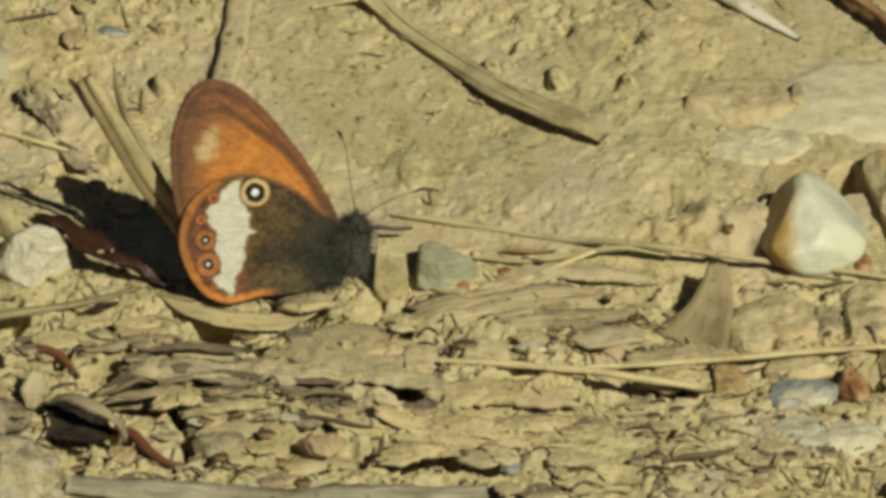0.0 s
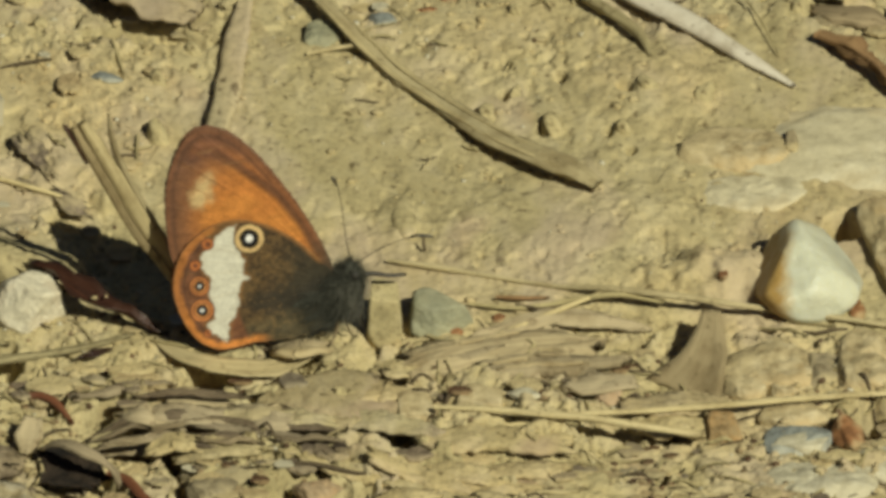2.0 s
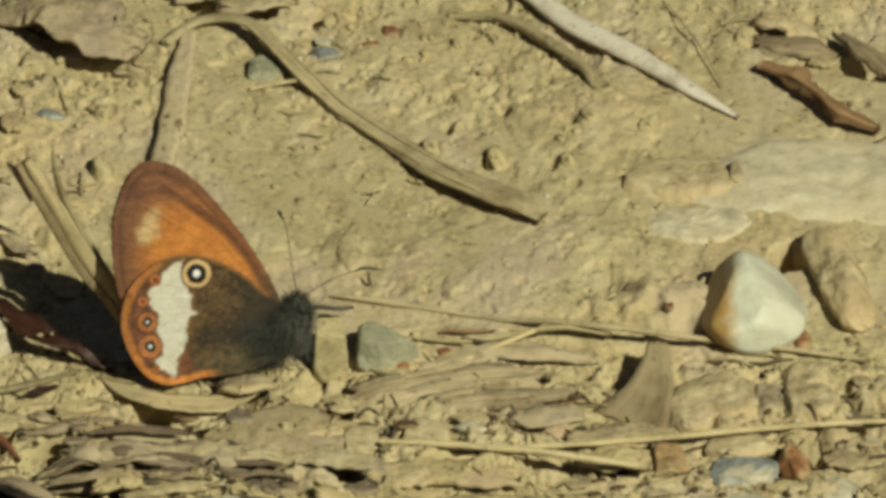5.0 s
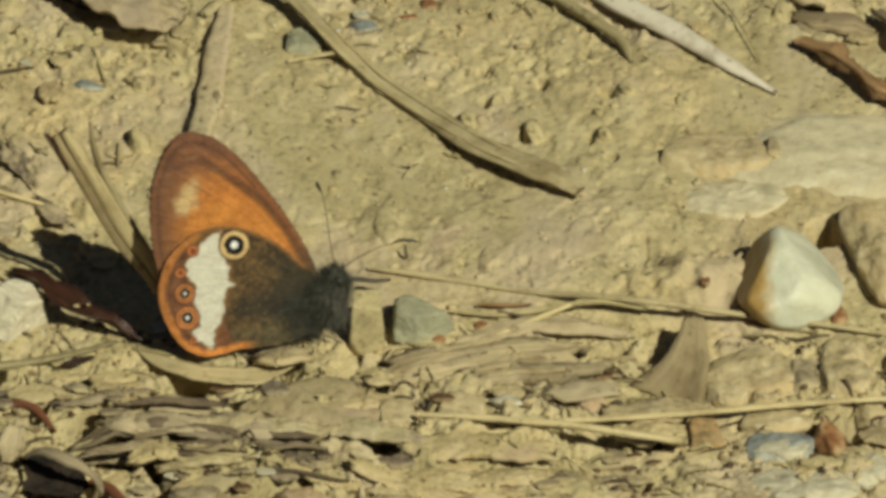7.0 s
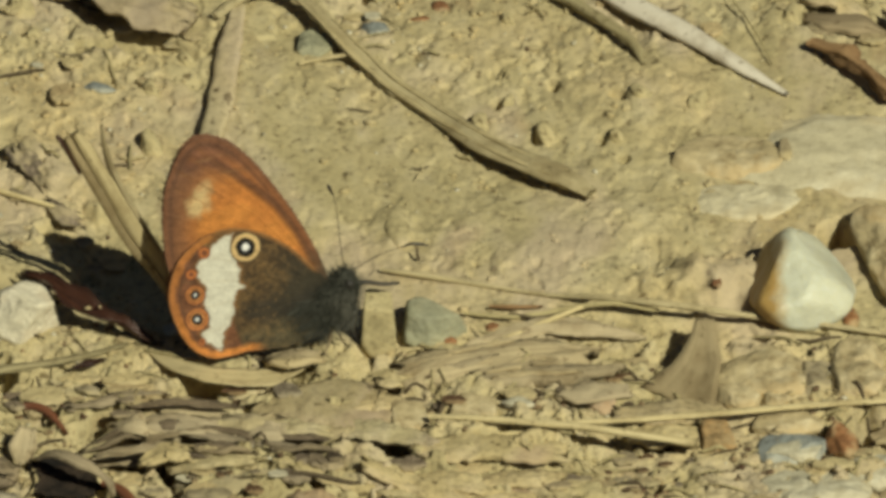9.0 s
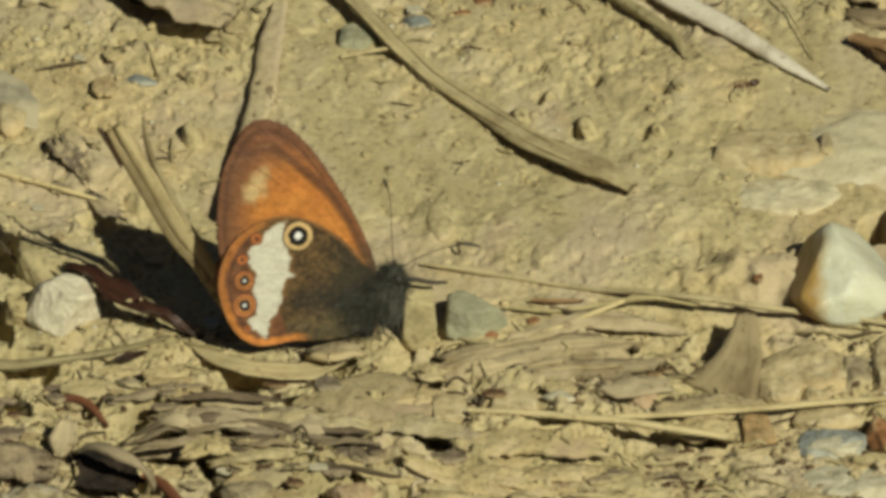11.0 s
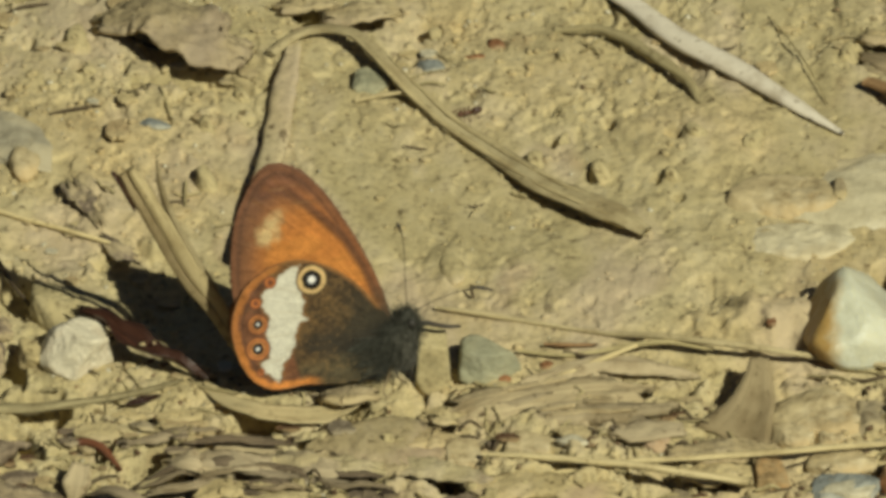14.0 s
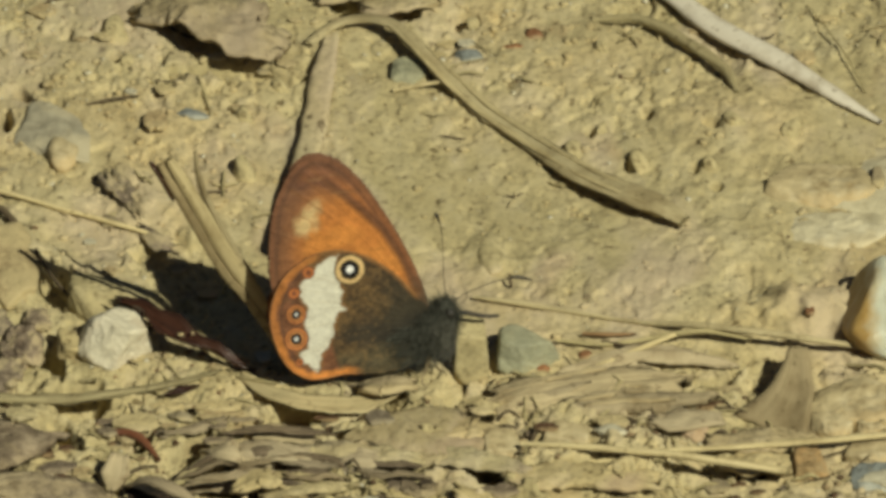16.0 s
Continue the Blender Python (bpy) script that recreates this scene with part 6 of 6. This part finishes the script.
for bx, by, bw, bl, bh, turn in ((-17.78, 12.42, 2.6, 4.2, 2.6, 8), (-17.79, 20.59, 2.2, 3.0, 1.6, 0), (-14.63, 24.88, 2.0, 2.4, 1.4, 12), (31.08, 17.99, 3.0, 4.6, 1.7, -18), (23.73, 12.66, 2.2, 2.0, 1.6, 0), (17.37, 13.89, 2.6, 3.6, 1.8, 0), (14.28, 18.85, 1.8, 2.4, 1.3, 0), (25.97, 18.87, 3.4, 3.4, 1.3, 30), (11.69, 15.83, 2.6, 3.4, 1.2, 0), (14.31, 31.40, 2.0, 2.2, 1.4, 0), (-29.64, 34.31, 3.2, 6.0, 1.6, 0), (-28.31, 29.53, 2.6, 2.2, 1.3, 0), (2.79, 36.44, 2.6, 2.2, 1.6, 0), (39.93, 31.71, 2.4, 3.4, 1.5, 0), (19.92, 33.03, 2.0, 2.2, 1.2, 0)):
    stone("clay_bump", "low steep-sided bump of dry clay", "clay clod", bx, by, bw, bl, 0.7 * bh + 1.2, GROUND, 300 + int(abs(bx * 7 + by)), turn, 0, 1.2 / (0.7 * bh + 1.2), group="clay bumps", lumps=0.10, sharp=7.0, relief=0.3, planes=[(-1, 0, 0.15, 0.6), (0.8, 0.1, 0.6, 0.5), (0.1, -0.8, 0.5, 0.62), (0.1, 0.2, 1, 0.7), (-0.5, 0.8, 0.2, 0.7), (-0.6, -0.8, 0.1, 0.66), (0, 0, -1, 0.9)])
stone("round_clod", "small round clay nodule", "clay clod", 4.2, -1.38, 2.6, 4.83, 1.4, GROUND, 49, 0, 0, 0.45, facets=2, sharp=4, lumps=0.03)


# ---- crumbs and fibres: what nobody could count ----
def scatter_crumbs(name, label, count, lo, hi, material, seed, where, level=1):
    rs = np.random.RandomState(seed)
    d, f = BALLS[level]
    shapes = [rock_shape(1, 1, 1, seed * 50 + k, level, 8, 40, 0.08, 0.03)[0] for k in range(14)]
    allv, allf = [], []
    made = 0
    f = np.array(f)
    xs, ys = rs.uniform(-46, 54, count * 3), rs.uniform(-54, 44, count * 3)
    keep = rs.rand(count * 3) < where(xs, ys)
    xs, ys = xs[keep][:count], ys[keep][:count]
    zs = terrain(xs, ys)
    for x, y, z in zip(xs, ys, zs):
        s = lo * (hi / lo) ** (rs.rand() ** 1.8)
        v = shapes[rs.randint(14)] * (s * np.array([1 + 0.5 * rs.rand(), 1, 0.55 + 0.4 * rs.rand()]))
        a = rs.rand() * 6.283
        c, sn = math.cos(a), math.sin(a)
        v = np.column_stack([c * v[:, 0] - sn * v[:, 1] + x, sn * v[:, 0] + c * v[:, 1] + y, v[:, 2] + z + s * 0.12])
        allv.append(v)
        allf.append(f + made)
        made += len(v)
    bulk(name, np.vstack(allv) * MM, np.vstack(allf), material, label, "soil crumbs")


def plate_mesh(name, material, seed, thick):
    """A thin broken flake, 1 mm across, with a jagged outline, an uneven top and steep broken sides."""
    rs = np.random.RandomState(seed)
    n = 26
    ang = np.linspace(0, 2 * np.pi, n, endpoint=False)
    r = 0.40 + 0.22 * vnoise(ang * 0.9 + seed * 3.1, ang * 0 + 2.5) + 0.16 * vnoise(ang * 2.6 + seed, ang * 0 + 7.5) + 0.06 * rs.rand(n)
    verts, faces = [(0, 0, thick)], []
    for k, (f, z) in enumerate(((0.35, thick), (0.72, thick), (0.96, thick * 0.9), (1.0, thick * 0.55), (0.93, 0.0), (0.6, -0.25 * thick))):
        for a, q in zip(ang, r):
            jit = 1 + 0.10 * (rs.rand() - 0.5)
            verts.append((q * f * jit * math.cos(a), q * f * jit * math.sin(a), z + thick * 0.35 * (rs.rand() - 0.5)))
    for j in range(n):
        faces.append((0, 1 + j, 1 + (j + 1) % n))
        for k in range(5):
            p, q = 1 + k * n, 1 + (k + 1) * n
            faces.append((p + j, q + j, q + (j + 1) % n, p + (j + 1) % n))
    faces.append(tuple(1 + 5 * n + j for j in reversed(range(n))))
    me = bpy.data.meshes.new(name)
    me.from_pydata([tuple(c * MM for c in v) for v in verts], [], faces)
    me.materials.append(material)
    me.update()
    return me


def scatter_plates(name, label, category, group, count, lo, hi, material, seed, where):
    """Flakes of crust, stone and bark, tilted and half bedded, each an object of its own."""
    rs = np.random.RandomState(seed)
    shapes = [plate_mesh(name, material, seed * 70 + k, 0.08 + 0.08 * rs.rand()) for k in range(10)]
    xs, ys = rs.uniform(-44, 52, count * 8), rs.uniform(-51, 42, count * 8)
    keep = rs.rand(count * 8) < where(xs, ys)
    xs, ys = xs[keep][:count], ys[keep][:count]
    for x, y, z in zip(xs, ys, terrain(xs, ys)):
        s = lo * (hi / lo) ** (rs.rand() ** 1.4)
        ob = new(name, shapes[rs.randint(10)])
        ob.location = (x * MM, y * MM, (z + 0.10 * s) * MM)
        ob.rotation_euler = (rs.normal(-0.20, 0.18), rs.normal(0.12, 0.18), rs.rand() * 2 * math.pi)
        ob.rotation_euler.order = "ZYX"
        ob.scale = (s * (0.9 + 0.7 * rs.rand()), s * (0.6 + 0.5 * rs.rand()), s)
        tagged(ob, label, category, group)


def bulk(name, v, fa, material, label, category):
    me = bpy.data.meshes.new(name)
    me.vertices.add(len(v))
    me.vertices.foreach_set("co", v.ravel())
    me.loops.add(fa.size)
    me.loops.foreach_set("vertex_index", fa.ravel())
    me.polygons.add(len(fa))
    me.polygons.foreach_set("loop_start", np.arange(0, fa.size, 3))
    me.polygons.foreach_set("use_smooth", np.ones(len(fa), bool))
    me.update()
    me.validate()
    me.materials.append(material)
    tagged(new(name, me), label, category, kind="stuff")


def rough_places(x, y):
    return np.clip(0.10 + 0.8 * step(-13, -24, y) + 0.28 * step(-10, -24, x) + 0.2 * step(18, 30, y), 0, 1) * np.clip(0.55 + 1.6 * fbm(x, y, 7, 3), 0, 1)


scatter_crumbs("clay_crumbs", "loose crumbs of dry yellow clay", 5200, 0.18, 1.0, CLOD, 3, rough_places, 2)
scatter_crumbs("sand_grains", "fine pale sand grains on the clay", 6000, 0.12, 0.4, GRIT, 4, lambda x, y: 0.25 + 0.75 * rough_places(x, y), 1)
scatter_crumbs("dark_grit", "scattered dark brown grit", 2000, 0.2, 0.9, RED_LEAF_PLAIN, 5, lambda x, y: rough_places(x, y) * (0.1 + 0.9 * step(-10, -18, y)), 1)
scatter_crumbs("pale_grit", "scattered pale stone grit", 700, 0.2, 0.8, WHITE_ROCK, 6, rough_places, 1)


CLEAR = [((-9.83, -21.45), 9.5, 3.0), ((29.7, -21.45), 5.0, 6.5), ((7.24, -14.19), 5.5, 5.0), ((12.65, -21.45), 10.0, 4.0), ((18.47, -31.78), 14.0, 2.2), ((38.09, -33.29), 6.0, 4.0),
         ((-28.98, -13.76), 6.5, 6.0), ((-29.87, -20.17), 13.0, 2.4), ((-23.03, -13.76), 7.0, 4.0), ((38.36, -20.6), 6.5, 5.0), ((-27.21, -32.45), 4.0, 4.0), ((34.27, -27.81), 14.0, 2.2)]


def clear_of_things(x, y):
    k = np.ones_like(x)
    for (px, py), a, b in CLEAR:
        k = np.where(((x - px) / a) ** 2 + ((y - py) / b) ** 2 < 1, 0.0, k)
    return k


def front_places(x, y):
    return clear_of_things(x, y) * front_share(x, y)


def front_share(x, y):
    return step(-15, -24, y) * np.clip(0.6 + 1.4 * fbm(x, y, 8, 3), 0, 1) + 0.12 * step(-12, -24, x) + 0.10 * step(22, 32, y)


scatter_plates("clay_flake", "broken tan flake of dry clay crust", "clay crust", "loose clay flakes", 110, 1.0, 3.6, CLOD, 12, front_places)
scatter_plates("stone_flake", "broken tan stone flake bedded in clay", "stone", "loose stone flakes", 90, 0.9, 3.2, TAN_ROCK, 13, front_places)
scatter_plates("bark_scrap", "broken grey-brown scrap of bark", "bark", "loose bark scraps", 180, 0.8, 3.4, GREY_WOOD_PLAIN, 14, lambda x, y: front_places(x, y) * (0.25 + 0.75 * step(14, -6, x)) * step(-12, -18, y))


# Band of the litter where dark scraps replace shaded gaps.
def gap_band(x, y):
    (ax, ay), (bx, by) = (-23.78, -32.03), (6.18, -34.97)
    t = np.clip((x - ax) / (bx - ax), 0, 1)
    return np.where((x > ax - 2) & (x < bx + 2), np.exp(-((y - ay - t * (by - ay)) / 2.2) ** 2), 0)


# The shade between broken pieces is put in as dark scraps.
scatter_plates("dark_scrap", "dark brown scrap standing in for shade in a gap", "bark", "dark litter scraps", 110, 0.7, 2.6, GAP_SHADE, 17, gap_band)
scatter_plates("pale_chip", "small pale stone chip on clay", "stone", "loose pale chips", 60, 0.6, 2.0, WHITE_ROCK, 15, front_places)
scatter_plates("lilac_chip", "small lilac-grey stone chip on clay", "stone", "loose lilac chips", 70, 0.7, 2.6, LILAC_ROCK, 18, front_places)
scatter_plates("leaf_scrap", "small dark brown leaf scrap", "leaf", "loose leaf scraps", 110, 0.6, 1.7, RED_LEAF_PLAIN, 16, lambda x, y: front_places(x, y) * step(-12, -18, y))


def scatter_fibres(name, label, count, material, seed):
    rs = np.random.RandomState(seed)
    verts, faces, uvs = [], [], []
    made = 0
    while made < count:
        x, y = rs.uniform(-46, 54), rs.uniform(-54, 44)
        if rs.rand() > float(rough_places(np.array([x]), np.array([y]))[0]) * (1.0 if y < -16 else 0.25):
            continue
        made += 1
        a, ln = rs.normal(0, 0.7) + (math.pi if rs.rand() < 0.5 else 0), rs.uniform(1.5, 6.0)
        bend = rs.normal(0, 0.25)
        pts = []
        for k in range(4):
            t = k / 3 - 0.5
            px, py = x + ln * t * math.cos(a + bend * t), y + ln * t * math.sin(a + bend * t)
            pts.append((px, py, ground_z(px, py) + 0.15 + rs.rand() * 0.35))
        r = rs.uniform(0.06, 0.2)
        v, f, uv = tube(pts, [r * 0.5, r, r, r * 0.5], sides=6, seed=made, step_mm=0.6)
        k = len(verts)
        verts += v
        uvs += uv
        faces += [tuple(i + k for i in q) for q in f]
    tagged(mesh_object(name, verts, faces, material, uv=uvs), label, "plant fibres", kind="stuff")


scatter_fibres("plant_fibres", "short broken grey plant fibres on clay", 240, STEM, 8)
scatter_fibres("dark_rootlets", "short fine dark rootlets on clay", 110, DARK_TWIG, 10)
scatter_fibres("straw_bits", "short broken pale straw bits on clay", 90, STRAW, 9)


# ---- what moves ----
def butterfly_pose(key):
    x, y, z, yaw, lean, pitch = B_POSES[key]
    m = Euler((radians(lean), 0, 0)).to_matrix().to_4x4()
    return Matrix.Translation((x * MM, y * MM, z * MM)) @ Matrix.Rotation(radians(yaw), 4, "Z") @ m @ Matrix.Rotation(radians(pitch), 4, "Y")


ANT_WAY = [(0.0, 61.2, 28.3), (10.0, 61.2, 28.3), (10.4, 47.3, 21.1), (10.7, 38.8, 18.5), (10.9, 33.0, 20.2), (11.1, 31.2, 17.6), (11.3, 28.1, 15.1), (11.5, 24.6, 14.1), (11.7, 24.5, 14.6), (11.9, 21.7, 17.7), (12.1, 18.4, 21.1), (12.3, 17.0, 21.8), (12.5, 15.5, 23.1), (13.0, 13.9, 23.6), (13.5, 10.8, 25.5), (14.0, 5.8, 22.8), (14.3, 1.3, 20.7), (14.5, -3.2, 17.5), (14.6, -5.3, 16.3), (14.9, -8.6, 13.9), (15.2, -11.3, 8.7), (15.4, -11.7, 5.2), (16.0, -11.8, 4.7)]


def motions():
    walk(butterfly, [(t, butterfly_pose(k)) for t, k in ((0.0, "first"), (3.7, "first"), (5.8, "second"), (8.2, "second"), (10.2, "third"), (10.5, "third"), (10.75, "last"), (16.0, "last"))])
    rows, yaw = [], None
    for k, (t, x, y) in enumerate(ANT_WAY):
        x2, y2 = ANT_WAY[min(k + 1, len(ANT_WAY) - 1)][1:]
        x1, y1 = ANT_WAY[max(k - 1, 0)][1:]
        way = math.degrees(math.atan2(y2 - y1, x2 - x1)) if (x1, y1) != (x2, y2) else 180.0
        if yaw is not None:
            turn = (way - yaw + 180) % 360 - 180
            way = yaw + max(-75, min(75, turn))
        yaw = way
        rows.append((t, pose(x * MM, y * MM, (soft_z(x, y, 0.8) + 0.05) * MM, 0, 0, way)))
    walk(ant, rows)


motions()
